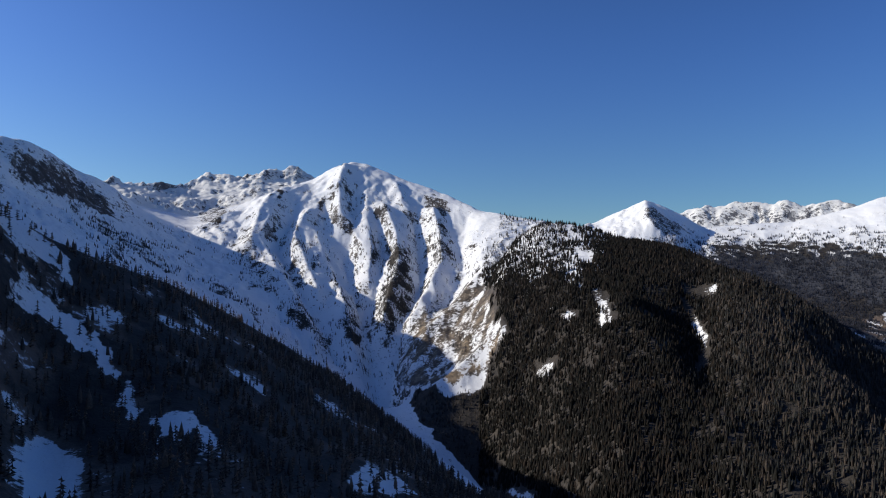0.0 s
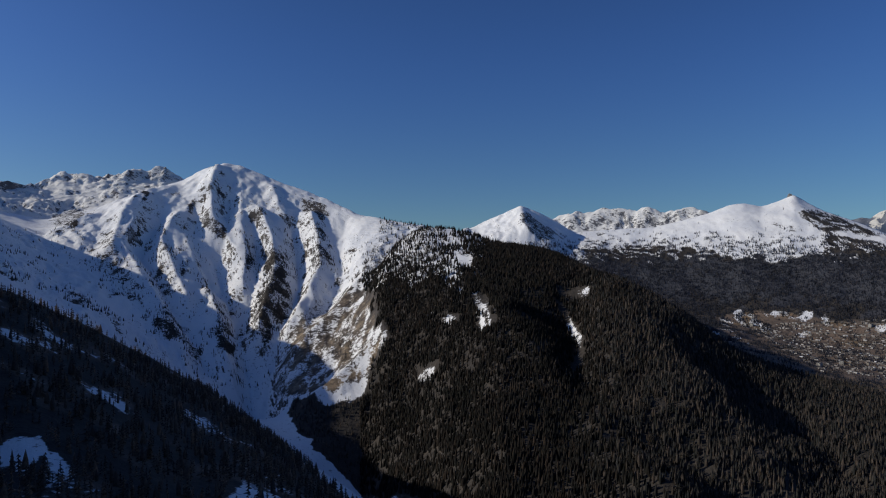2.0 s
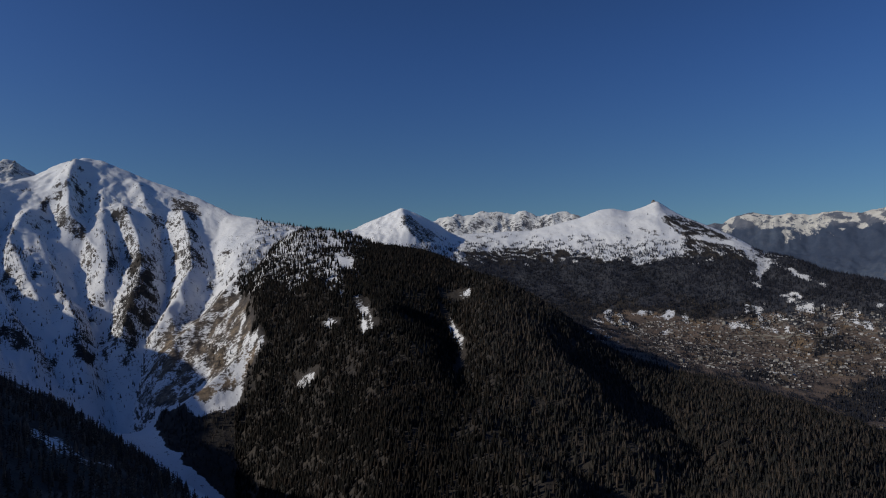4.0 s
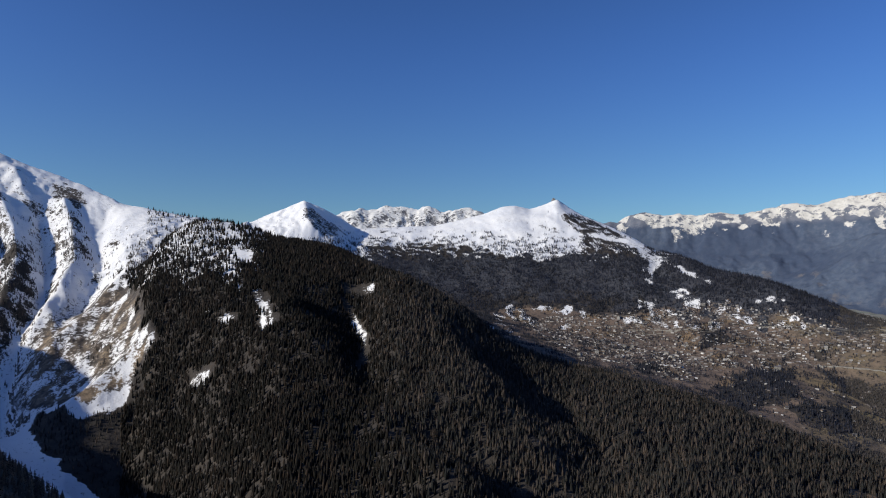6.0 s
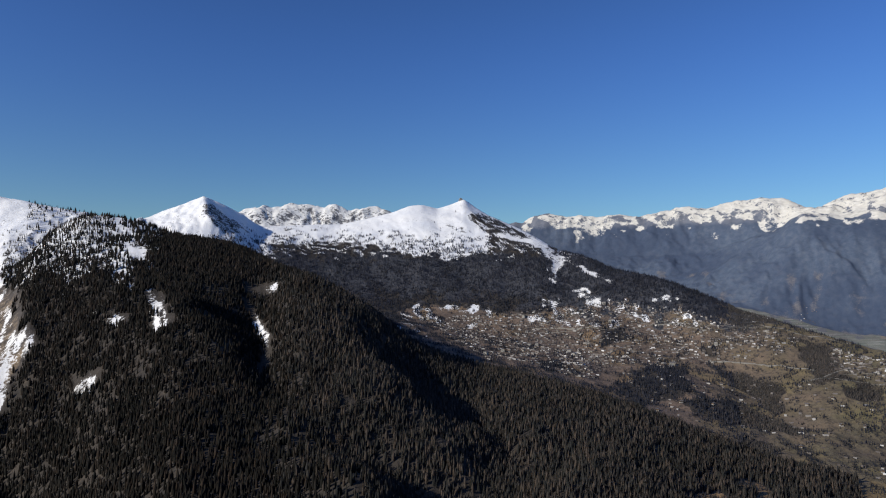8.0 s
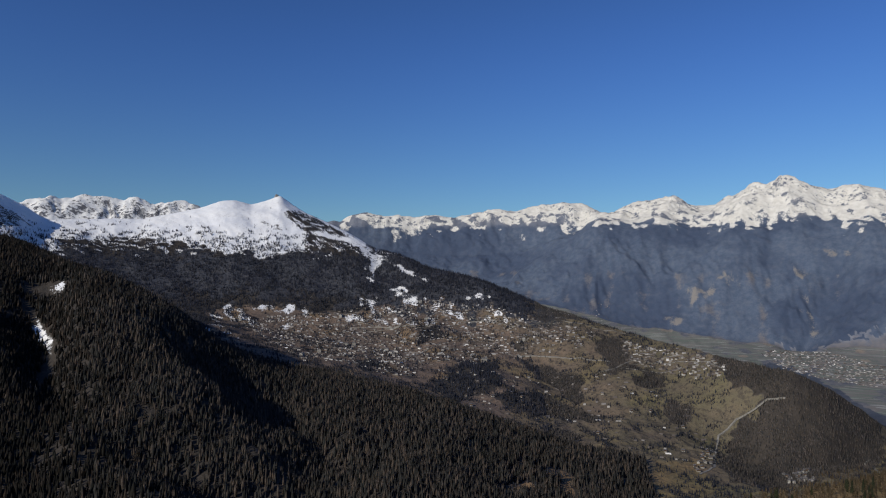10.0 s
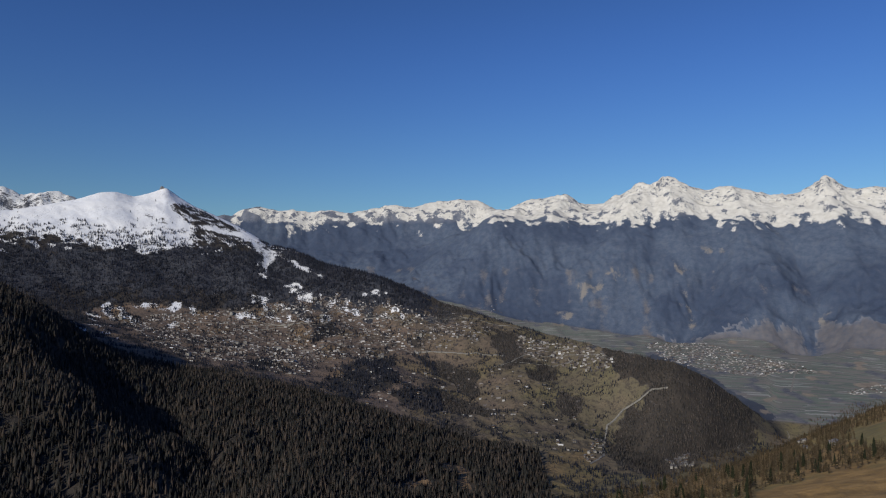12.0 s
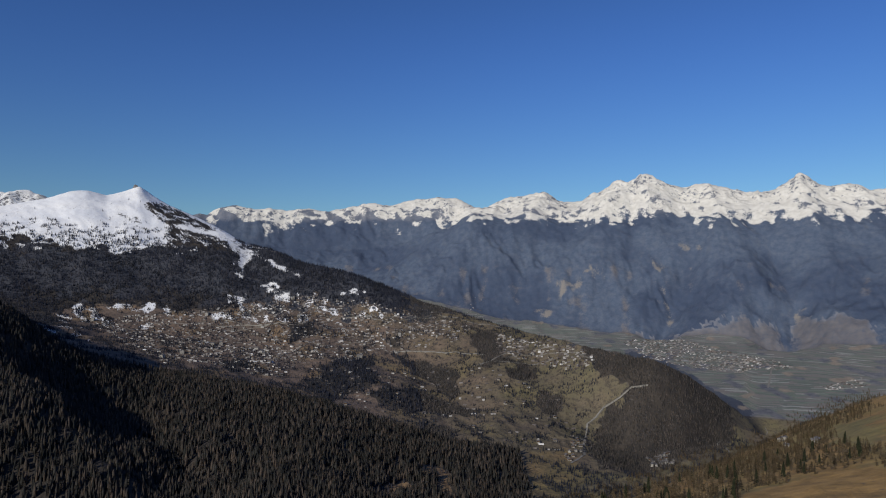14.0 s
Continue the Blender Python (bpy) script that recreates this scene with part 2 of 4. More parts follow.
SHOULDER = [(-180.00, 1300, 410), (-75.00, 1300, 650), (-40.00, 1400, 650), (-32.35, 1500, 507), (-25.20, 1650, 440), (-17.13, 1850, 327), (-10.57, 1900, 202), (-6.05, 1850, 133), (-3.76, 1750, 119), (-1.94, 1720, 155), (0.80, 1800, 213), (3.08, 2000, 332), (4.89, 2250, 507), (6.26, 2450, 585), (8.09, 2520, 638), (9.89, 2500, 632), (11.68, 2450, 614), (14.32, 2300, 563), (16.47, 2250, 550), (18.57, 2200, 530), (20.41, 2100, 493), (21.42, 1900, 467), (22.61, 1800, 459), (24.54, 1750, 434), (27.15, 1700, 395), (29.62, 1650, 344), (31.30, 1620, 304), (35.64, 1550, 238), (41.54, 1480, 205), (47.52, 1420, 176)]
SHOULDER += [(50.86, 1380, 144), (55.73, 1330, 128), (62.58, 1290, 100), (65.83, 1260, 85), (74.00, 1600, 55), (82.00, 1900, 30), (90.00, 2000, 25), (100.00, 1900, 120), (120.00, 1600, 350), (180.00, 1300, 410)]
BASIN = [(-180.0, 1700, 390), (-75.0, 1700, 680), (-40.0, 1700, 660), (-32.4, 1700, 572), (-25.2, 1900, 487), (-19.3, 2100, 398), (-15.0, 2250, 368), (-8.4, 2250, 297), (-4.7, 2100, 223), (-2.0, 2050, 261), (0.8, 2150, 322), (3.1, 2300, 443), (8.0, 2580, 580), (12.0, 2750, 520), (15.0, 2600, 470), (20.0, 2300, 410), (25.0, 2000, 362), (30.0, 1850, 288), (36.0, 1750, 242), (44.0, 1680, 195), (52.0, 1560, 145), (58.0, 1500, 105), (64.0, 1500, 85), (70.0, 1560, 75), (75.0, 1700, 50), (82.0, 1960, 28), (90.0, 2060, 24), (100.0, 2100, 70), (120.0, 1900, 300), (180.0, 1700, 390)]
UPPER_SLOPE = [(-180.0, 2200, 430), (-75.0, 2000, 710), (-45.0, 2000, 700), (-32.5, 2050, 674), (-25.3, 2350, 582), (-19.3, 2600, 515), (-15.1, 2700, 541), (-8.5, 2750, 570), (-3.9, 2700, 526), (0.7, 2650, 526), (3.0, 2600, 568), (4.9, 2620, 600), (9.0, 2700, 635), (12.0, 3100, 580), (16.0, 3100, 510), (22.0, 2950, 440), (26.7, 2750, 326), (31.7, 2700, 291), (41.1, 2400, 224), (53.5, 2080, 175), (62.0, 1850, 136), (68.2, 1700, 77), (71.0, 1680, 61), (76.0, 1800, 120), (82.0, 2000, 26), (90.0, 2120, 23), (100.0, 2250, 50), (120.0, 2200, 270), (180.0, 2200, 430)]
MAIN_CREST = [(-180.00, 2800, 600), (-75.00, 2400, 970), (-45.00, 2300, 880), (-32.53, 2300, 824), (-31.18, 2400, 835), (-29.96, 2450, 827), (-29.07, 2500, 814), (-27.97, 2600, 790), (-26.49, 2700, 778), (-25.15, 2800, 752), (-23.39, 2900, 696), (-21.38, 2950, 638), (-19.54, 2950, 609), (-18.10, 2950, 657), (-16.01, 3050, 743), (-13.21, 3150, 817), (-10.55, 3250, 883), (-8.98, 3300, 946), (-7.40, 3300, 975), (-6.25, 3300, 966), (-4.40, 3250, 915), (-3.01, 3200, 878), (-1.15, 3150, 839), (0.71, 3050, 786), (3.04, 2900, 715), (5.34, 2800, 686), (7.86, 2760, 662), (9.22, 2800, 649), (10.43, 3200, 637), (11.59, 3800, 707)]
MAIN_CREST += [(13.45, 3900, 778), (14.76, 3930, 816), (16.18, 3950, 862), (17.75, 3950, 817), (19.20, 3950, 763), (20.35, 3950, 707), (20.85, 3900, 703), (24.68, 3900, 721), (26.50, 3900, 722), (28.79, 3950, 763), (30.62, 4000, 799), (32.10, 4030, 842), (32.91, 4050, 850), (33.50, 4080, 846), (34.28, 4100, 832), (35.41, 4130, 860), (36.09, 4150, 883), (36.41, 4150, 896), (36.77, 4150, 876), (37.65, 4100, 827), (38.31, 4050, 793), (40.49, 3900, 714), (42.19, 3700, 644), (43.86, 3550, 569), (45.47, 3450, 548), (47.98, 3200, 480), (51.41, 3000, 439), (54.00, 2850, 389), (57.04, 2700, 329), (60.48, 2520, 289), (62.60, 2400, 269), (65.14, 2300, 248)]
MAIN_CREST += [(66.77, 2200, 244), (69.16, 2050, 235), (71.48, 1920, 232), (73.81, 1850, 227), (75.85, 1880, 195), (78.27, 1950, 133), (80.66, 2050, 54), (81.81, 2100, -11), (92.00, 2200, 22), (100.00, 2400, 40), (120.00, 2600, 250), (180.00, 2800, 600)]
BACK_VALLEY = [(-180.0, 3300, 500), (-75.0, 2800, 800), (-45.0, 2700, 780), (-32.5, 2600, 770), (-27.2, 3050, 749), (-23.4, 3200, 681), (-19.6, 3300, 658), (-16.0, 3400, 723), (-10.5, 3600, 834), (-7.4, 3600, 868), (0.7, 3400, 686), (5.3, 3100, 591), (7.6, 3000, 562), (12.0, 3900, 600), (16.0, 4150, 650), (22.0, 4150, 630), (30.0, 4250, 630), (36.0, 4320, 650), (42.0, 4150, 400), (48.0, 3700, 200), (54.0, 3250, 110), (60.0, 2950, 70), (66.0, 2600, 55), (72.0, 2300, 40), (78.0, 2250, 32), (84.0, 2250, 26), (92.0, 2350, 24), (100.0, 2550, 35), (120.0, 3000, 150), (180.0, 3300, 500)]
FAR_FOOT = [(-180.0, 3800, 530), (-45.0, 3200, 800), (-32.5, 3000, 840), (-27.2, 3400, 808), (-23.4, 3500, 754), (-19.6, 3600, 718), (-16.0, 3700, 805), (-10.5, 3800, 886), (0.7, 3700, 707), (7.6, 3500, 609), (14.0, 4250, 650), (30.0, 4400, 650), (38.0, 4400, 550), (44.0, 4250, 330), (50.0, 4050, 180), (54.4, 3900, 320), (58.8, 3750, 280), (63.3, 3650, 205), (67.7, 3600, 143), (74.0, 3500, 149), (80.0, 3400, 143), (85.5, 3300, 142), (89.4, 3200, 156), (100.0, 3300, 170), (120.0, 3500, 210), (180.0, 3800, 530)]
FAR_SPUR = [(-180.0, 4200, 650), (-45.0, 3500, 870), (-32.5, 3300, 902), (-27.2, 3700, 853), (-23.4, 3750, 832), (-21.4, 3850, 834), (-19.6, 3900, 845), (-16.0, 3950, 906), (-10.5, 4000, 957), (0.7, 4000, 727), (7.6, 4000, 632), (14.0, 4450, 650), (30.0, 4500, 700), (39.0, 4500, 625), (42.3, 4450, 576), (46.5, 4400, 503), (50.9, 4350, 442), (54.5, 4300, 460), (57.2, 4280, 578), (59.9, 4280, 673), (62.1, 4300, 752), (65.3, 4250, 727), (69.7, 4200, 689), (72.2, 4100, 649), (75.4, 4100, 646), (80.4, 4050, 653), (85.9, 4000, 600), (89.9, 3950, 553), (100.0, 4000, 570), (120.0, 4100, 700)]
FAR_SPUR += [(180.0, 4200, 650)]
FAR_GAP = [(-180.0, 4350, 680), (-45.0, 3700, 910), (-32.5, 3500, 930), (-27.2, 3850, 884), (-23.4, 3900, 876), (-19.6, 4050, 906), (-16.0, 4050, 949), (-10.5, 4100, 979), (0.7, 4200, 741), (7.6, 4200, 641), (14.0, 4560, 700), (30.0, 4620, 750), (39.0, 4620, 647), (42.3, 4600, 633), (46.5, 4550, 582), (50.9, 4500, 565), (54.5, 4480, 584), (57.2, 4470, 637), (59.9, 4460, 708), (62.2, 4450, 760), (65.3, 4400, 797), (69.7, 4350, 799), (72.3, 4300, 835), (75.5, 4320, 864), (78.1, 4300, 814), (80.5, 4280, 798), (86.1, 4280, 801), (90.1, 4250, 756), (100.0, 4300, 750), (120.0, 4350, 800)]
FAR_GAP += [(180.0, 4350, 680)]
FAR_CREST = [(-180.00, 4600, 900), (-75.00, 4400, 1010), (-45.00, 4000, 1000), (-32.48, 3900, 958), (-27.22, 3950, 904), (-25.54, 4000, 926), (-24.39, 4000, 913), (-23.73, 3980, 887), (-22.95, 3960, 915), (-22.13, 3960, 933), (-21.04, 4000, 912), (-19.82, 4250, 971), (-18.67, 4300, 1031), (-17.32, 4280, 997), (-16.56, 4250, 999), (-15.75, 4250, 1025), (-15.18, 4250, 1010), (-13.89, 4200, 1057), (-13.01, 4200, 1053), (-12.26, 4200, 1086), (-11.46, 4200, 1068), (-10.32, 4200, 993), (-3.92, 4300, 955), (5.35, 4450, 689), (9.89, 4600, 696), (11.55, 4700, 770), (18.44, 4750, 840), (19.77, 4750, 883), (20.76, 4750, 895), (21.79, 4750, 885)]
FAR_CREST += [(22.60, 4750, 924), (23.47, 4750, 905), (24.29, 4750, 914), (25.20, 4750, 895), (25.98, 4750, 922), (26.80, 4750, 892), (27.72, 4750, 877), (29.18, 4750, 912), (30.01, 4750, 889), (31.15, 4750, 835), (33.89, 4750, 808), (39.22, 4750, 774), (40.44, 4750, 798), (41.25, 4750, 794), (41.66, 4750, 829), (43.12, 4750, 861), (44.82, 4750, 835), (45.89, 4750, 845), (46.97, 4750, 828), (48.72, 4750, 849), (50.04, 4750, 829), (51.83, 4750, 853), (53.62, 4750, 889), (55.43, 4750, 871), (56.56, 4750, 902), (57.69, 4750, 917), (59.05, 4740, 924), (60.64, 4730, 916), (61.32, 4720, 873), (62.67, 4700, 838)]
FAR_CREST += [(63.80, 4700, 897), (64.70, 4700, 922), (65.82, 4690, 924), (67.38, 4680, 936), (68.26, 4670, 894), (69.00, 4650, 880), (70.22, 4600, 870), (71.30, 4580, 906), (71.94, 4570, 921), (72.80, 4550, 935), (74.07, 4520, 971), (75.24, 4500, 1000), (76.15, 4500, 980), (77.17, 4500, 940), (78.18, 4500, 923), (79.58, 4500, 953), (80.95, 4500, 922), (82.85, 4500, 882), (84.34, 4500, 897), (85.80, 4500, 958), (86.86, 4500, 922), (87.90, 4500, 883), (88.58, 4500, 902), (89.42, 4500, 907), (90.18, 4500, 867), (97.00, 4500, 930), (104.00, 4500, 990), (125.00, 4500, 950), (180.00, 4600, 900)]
RIBS, PATCHES, AREAS, LANES = [], [], {}, {}


def rib(width, height, *line):
    RIBS.append(([p[0] for p in line], [p[1] for p in line], width, height))


def patch(kind, amount, *outline):
    PATCHES.append((kind, amount, outline))


# Ribs (and, below zero, gullies) in the plan.
rib(70, 44, (-452, 3219), (-453, 2999), (-421, 2868), (-358, 2781), (-310, 2665))
rib(62, 36, (-336, 2879), (-292, 2796), (-264, 2638), (-265, 2461))
rib(85, 52, (-244, 2896), (-187, 2759), (-163, 2563), (-176, 2339), (-188, 2151))
rib(70, 44, (-45, 2890), (-13, 2733), (-4, 2516), (-48, 2326), (-105, 2131))
rib(75, 30, (112, 2273), (56, 2185), (-30, 2065), (-76, 1991))
rib(60, 24, (133, 1792), (66, 1744), (-3, 1694))
rib(80, 40, (-664, 3098), (-731, 2873), (-724, 2721), (-710, 2558))
rib(75, 30, (-553, 2858), (-577, 2704), (-489, 2488), (-424, 2353))
rib(75, 32, (-681, 2767), (-684, 2614), (-542, 2371), (-371, 2070))
rib(70, 32, (-497, 2744), (-420, 2554), (-306, 2263), (-252, 2030))
rib(60, 22, (-213, 3104), (-164, 2917), (-109, 2751))
rib(70, 30, (-871, 2803), (-951, 2710))
rib(70, -34, (-380, 2997), (-358, 2831), (-362, 2610), (-261, 2269), (-185, 1964), (-159, 1800))
rib(55, -26, (-267, 2845), (-222, 2646), (-230, 2412), (-231, 2243))
rib(70, -40, (-114, 2851), (-83, 2630), (-80, 2382), (-121, 2200), (-132, 1992), (-141, 1811))
rib(70, -20, (94, 2856), (72, 2641), (74, 2411), (12, 2238))
rib(60, -22, (-476, 2947), (-475, 2744), (-364, 2461))
rib(65, -26, (-612, 2861), (-624, 2629), (-443, 2263), (-291, 1988))
rib(150, -46, (547, 1556), (470, 1278), (464, 1049), (496, 931), (539, 813), (542, 736))
rib(120, 30, (387, 1526), (409, 1263), (415, 983), (404, 824))
rib(130, -30, (749, 1239), (773, 1087), (733, 892))
rib(110, -34, (187, 1581), (184, 1296), (179, 1030))
rib(90, -34, (115, 1644), (82, 1507), (80, 1274))
rib(230, 75, (1009, 3497), (968, 3245))
rib(190, 18, (2381, 3251), (2315, 3044), (2228, 2858))
rib(85, 7, (2225, 3351), (2181, 3120), (2179, 2932))
rib(190, 8, (2225, 3355), (2153, 3107), (2024, 2803))
rib(160, 55, (4336, 1143), (4107, 1076), (3945, 1045))
rib(160, 50, (4426, 326), (4231, 292), (4010, 223))
rib(150, 34, (4419, 813), (4105, 692), (3882, 689))
rib(200, 60, (4256, 1319), (3960, 1284), (3781, 1341), (3589, 1465))
rib(160, 34, (4229, 1764), (3863, 1708), (3565, 1786))
rib(150, -60, (3750, 831), (3586, 840), (3388, 864))
rib(170, -80, (3871, 402), (3624, 316), (3340, 324))
rib(200, 50, (3740, 1235), (3571, 1274), (3382, 1387))
rib(200, 45, (3905, 611), (3647, 555), (3423, 600))
rib(170, 45, (3971, 2096), (3569, 1964), (3380, 2040))
rib(140, -16, (1969, 1582), (1755, 1175), (1524, 875))
rib(140, 14, (1849, 1833), (1612, 1390), (1367, 994))
rib(120, -20, (1663, 613), (1567, 540), (1458, 443))
# Outlines of snow fields, woods, meadows and bare ground in the plan.
patch("shoulder", 0.95, (409, 2424), (253, 2611), (143, 2494), (124, 2313), (133, 2023), (137, 1855), (168, 1717), (120, 1707), (89, 1644), (10, 1635), (-67, 1763), (-78, 1706), (-25, 1463), (43, 1384), (100, 1264), (191, 1046), (280, 1533), (430, 2356))
patch("rock", 0.5, (-806, 2708), (-750, 2694), (-702, 2649), (-674, 2502), (-740, 2553))
patch("rock", 0.5, (-1217, 3463), (-1118, 3657), (-850, 2881), (-899, 2684), (-1113, 3171))
patch("rock", 0.55, (-14, 2319), (97, 2342), (127, 2059), (122, 1850), (64, 1840), (-9, 1799), (-94, 2099), (-65, 2223))
patch("wood", 0.9, (-224, 2725), (-143, 2691), (-96, 2450), (-112, 2279), (-151, 2130), (-187, 2134), (-215, 2277), (-205, 2486))
patch("wood", 0.7, (-37, 2841), (2, 2829), (40, 2631), (23, 2496), (-36, 2432), (-40, 2674))
patch("wood", 0.55, (-290, 2842), (-258, 2753), (-247, 2560), (-266, 2437), (-280, 2586), (-285, 2744))
patch("wood", 0.8, (-505, 2213), (-420, 2238), (-345, 2095), (-339, 2003), (-395, 2024), (-463, 2071))
patch("wood", 0.9, (-336, 2342), (-278, 2284), (-253, 2144), (-258, 2004), (-299, 2092))
patch("wood", 0.4, (-809, 2483), (-689, 2556), (-559, 2363), (-544, 2225), (-635, 2293))
patch("wood", 0.5, (-604, 2634), (-553, 2693), (-450, 2340), (-491, 2270))
patch("wood", 0.5, (-433, 2511), (-374, 2496), (-348, 2357), (-389, 2375))
patch("wood", 0.5, (-745, 2180), (-629, 2149), (-520, 2064), (-550, 1990), (-683, 2049))
patch("pale", 0.46, (-110, 2130), (30, 2260), (112, 2273), (150, 2060), (133, 1800), (60, 1760), (-20, 1720), (-100, 1790), (-130, 1950))
patch("pale", 0.5, (-97, 2077), (-38, 2068), (-19, 1874), (-54, 1812), (-107, 1962))
patch("pale", 0.55, (126, 1804), (168, 1717), (91, 1689), (-3, 1664), (-17, 1705), (66, 1744))
patch("snow", 0.5, (-17, 1722), (61, 1749), (98, 1820), (121, 1772), (76, 1720), (24, 1688))
patch("snow", 0.9, (-236, 2063), (-145, 1961), (-76, 1577), (15, 1419), (95, 1313), (34, 662), (-11, 848), (-110, 1496), (-198, 1866))
patch("wood", 0.7, (27, 1977), (80, 1908), (97, 1796), (47, 1832))
patch("rock", 0.36, (-1167, 1909), (-1167, 2043), (-1180, 2200), (-1119, 2307), (-1031, 2232), (-1073, 2142), (-1109, 2005), (-1111, 1822))
patch("wood", 0.5, (-1095, 2088), (-1004, 2153), (-879, 2090), (-772, 2047), (-797, 1899), (-935, 1890))
patch("rock", 0.4, (-446, 2838), (-362, 2808), (-325, 2788), (-383, 2727))
patch("rock", 0.42, (-111, 3069), (13, 3018), (36, 2842), (-45, 2869))
patch("snow", 0.95, (567, 1678), (625, 1670), (647, 1631), (628, 1612), (602, 1631), (585, 1650))
patch("snow", 0.78, (364, 1723), (395, 1683), (358, 1492), (352, 1519), (357, 1675))
patch("snow", 0.9, (331, 1531), (371, 1485), (362, 1462), (331, 1501))
patch("snow", 0.9, (203, 1570), (244, 1490), (241, 1469), (201, 1507))
patch("snow", 0.9, (270, 1661), (316, 1621), (312, 1601), (269, 1645))
patch("snow", 0.95, (384, 2049), (427, 2016), (413, 1925), (377, 1953))
patch("snow", 0.9, (549, 1633), (564, 1631), (568, 1577), (542, 1430), (513, 1356), (484, 1315), (467, 1322), (516, 1381), (545, 1506), (556, 1585))
patch("snow", 0.8, (568, 1674), (587, 1689), (591, 1662), (569, 1656))
patch("snow", 0.97, (-238, 386), (-254, 424), (-258, 466), (-239, 457), (-190, 381), (-180, 357), (-207, 355), (-218, 357))
patch("snow", 0.68, (-355, 561), (-350, 592), (-329, 599), (-298, 595), (-268, 572), (-225, 527), (-233, 527), (-273, 556), (-313, 570), (-333, 564), (-339, 538))
patch("snow", 0.62, (-249, 539), (-230, 529), (-213, 495), (-215, 475), (-238, 511))
patch("snow", 0.68, (-201, 491), (-182, 503), (-135, 443), (-119, 412), (-136, 425), (-169, 459), (-168, 437), (-185, 452))
patch("snow", 0.66, (-207, 675), (-184, 689), (-160, 659), (-162, 638), (-189, 650))
patch("snow", 0.6, (-153, 787), (-115, 786), (-80, 707), (-103, 706), (-139, 748))
patch("snow", 0.66, (-64, 515), (-43, 531), (-11, 458), (-52, 405))
patch("snow", 0.68, (-430, 700), (-396, 676), (-379, 686), (-361, 646), (-369, 623), (-391, 617), (-440, 640))
patch("snow", 0.68, (-379, 686), (-354, 672), (-339, 644), (-357, 648))
patch("wood", 0.95, (1552, 3080), (1706, 2964), (1750, 2746), (1882, 2593), (2105, 2635), (2161, 2765), (2304, 2801), (2404, 2620), (2343, 2112), (2300, 1837), (2189, 1751), (2108, 1907), (1956, 1993), (1814, 1989), (1670, 2198), (1510, 2443), (765, 1526))
patch("wood", 0.95, (1212, 3214), (1533, 3219), (1705, 2817), (1650, 2554), (1542, 2427), (1308, 2315), (722, 1512), (1186, 2939))
patch("snow", 0.86, (2371, 2761), (2440, 2700), (2400, 2560), (2357, 2452), (2358, 2383), (2266, 2312), (2171, 2255), (2060, 2168), (2052, 2198), (2181, 2306), (2231, 2402), (2293, 2523))
patch("snow", 0.9, (2195, 2365), (2221, 2323), (2163, 2280), (2129, 2312))
patch("snow", 0.85, (2337, 2354), (2299, 2250), (2209, 2040), (2218, 1957), (2182, 1986), (2196, 2120), (2277, 2278))
patch("snow", 0.9, (2249, 2868), (2400, 2661), (2376, 2608), (2313, 2633), (2228, 2802))
patch("snow", 0.82, (2046, 2068), (2105, 2035), (2023, 1929), (2068, 1872), (2017, 1868), (1970, 1866), (1948, 1902), (1979, 1946))
patch("snow", 0.7, (1914, 2113), (1974, 2027), (1939, 1992), (1876, 1986), (1842, 2036))
patch("snow", 0.97, (1463, 2396), (1527, 2432), (1543, 2407), (1514, 2378))
patch("snow", 0.7, (1629, 2354), (1751, 2200), (1698, 2134), (1615, 2178), (1573, 2274))
patch("snow", 0.7, (1815, 2310), (1872, 2188), (1835, 2161), (1792, 2250))
patch("snow", 0.85, (1537, 2104), (1602, 2101), (1586, 2066), (1521, 2059))
patch("snow", 0.85, (1409, 2200), (1340, 2080), (1219, 1901), (1374, 2155))
patch("snow", 0.9, (1151, 1792), (1200, 1832), (1119, 1721))
patch("snow", 0.85, (1397, 1890), (1449, 1926), (1320, 1770))
patch("snow", 0.85, (1692, 2638), (1755, 2624), (1713, 2580))
patch("snow", 0.8, (1625, 2499), (1652, 2471), (1614, 2448))
patch("snow", 0.85, (2118, 1736), (2160, 1675), (2101, 1632), (2093, 1703))
patch("snow", 0.8, (1725, 2020), (1811, 2003), (1775, 1963), (1700, 1965))
patch("snow", 0.75, (1785, 1892), (1853, 1825), (1803, 1765), (1750, 1829))
patch("snow", 0.75, (2189, 1751), (2148, 1617), (2119, 1616), (2163, 1732))
patch("snow", 0.72, (2007, 1819), (2060, 1757), (2048, 1720), (1984, 1772))
patch("wood", 0.92, (1965, 1102), (1989, 1037), (1852, 928), (1787, 976))
patch("wood", 0.92, (1718, 813), (1716, 737), (1645, 696), (1612, 740))
patch("wood", 0.92, (1316, 903), (1356, 828), (1281, 800), (1265, 857))
patch("wood", 0.92, (1414, 1279), (1640, 1370), (1722, 1321), (1534, 1149), (1381, 1075), (1293, 1103), (1144, 1033), (1224, 1120))
patch("wood", 0.92, (1808, 1289), (1783, 1166), (1741, 1052), (1648, 975), (1596, 971), (1652, 1060), (1695, 1168))
patch("wood", 0.92, (1393, 1059), (1560, 1065), (1580, 1010), (1538, 887), (1442, 843), (1408, 909), (1318, 999))
patch("wood", 0.92, (2099, 1228), (2020, 1067), (1948, 986), (1894, 997), (2003, 1128))
patch("wood", 0.92, (1886, 1395), (1873, 1293), (1848, 1276), (1842, 1343))
patch("wood", 0.92, (1225, 1345), (1196, 1179), (1124, 1121), (1130, 1204))
patch("wood", 0.92, (1383, 1530), (1387, 1474), (1217, 1319), (1206, 1352))
patch("wood", 0.92, (1856, 929), (1853, 859), (1772, 826), (1729, 887))
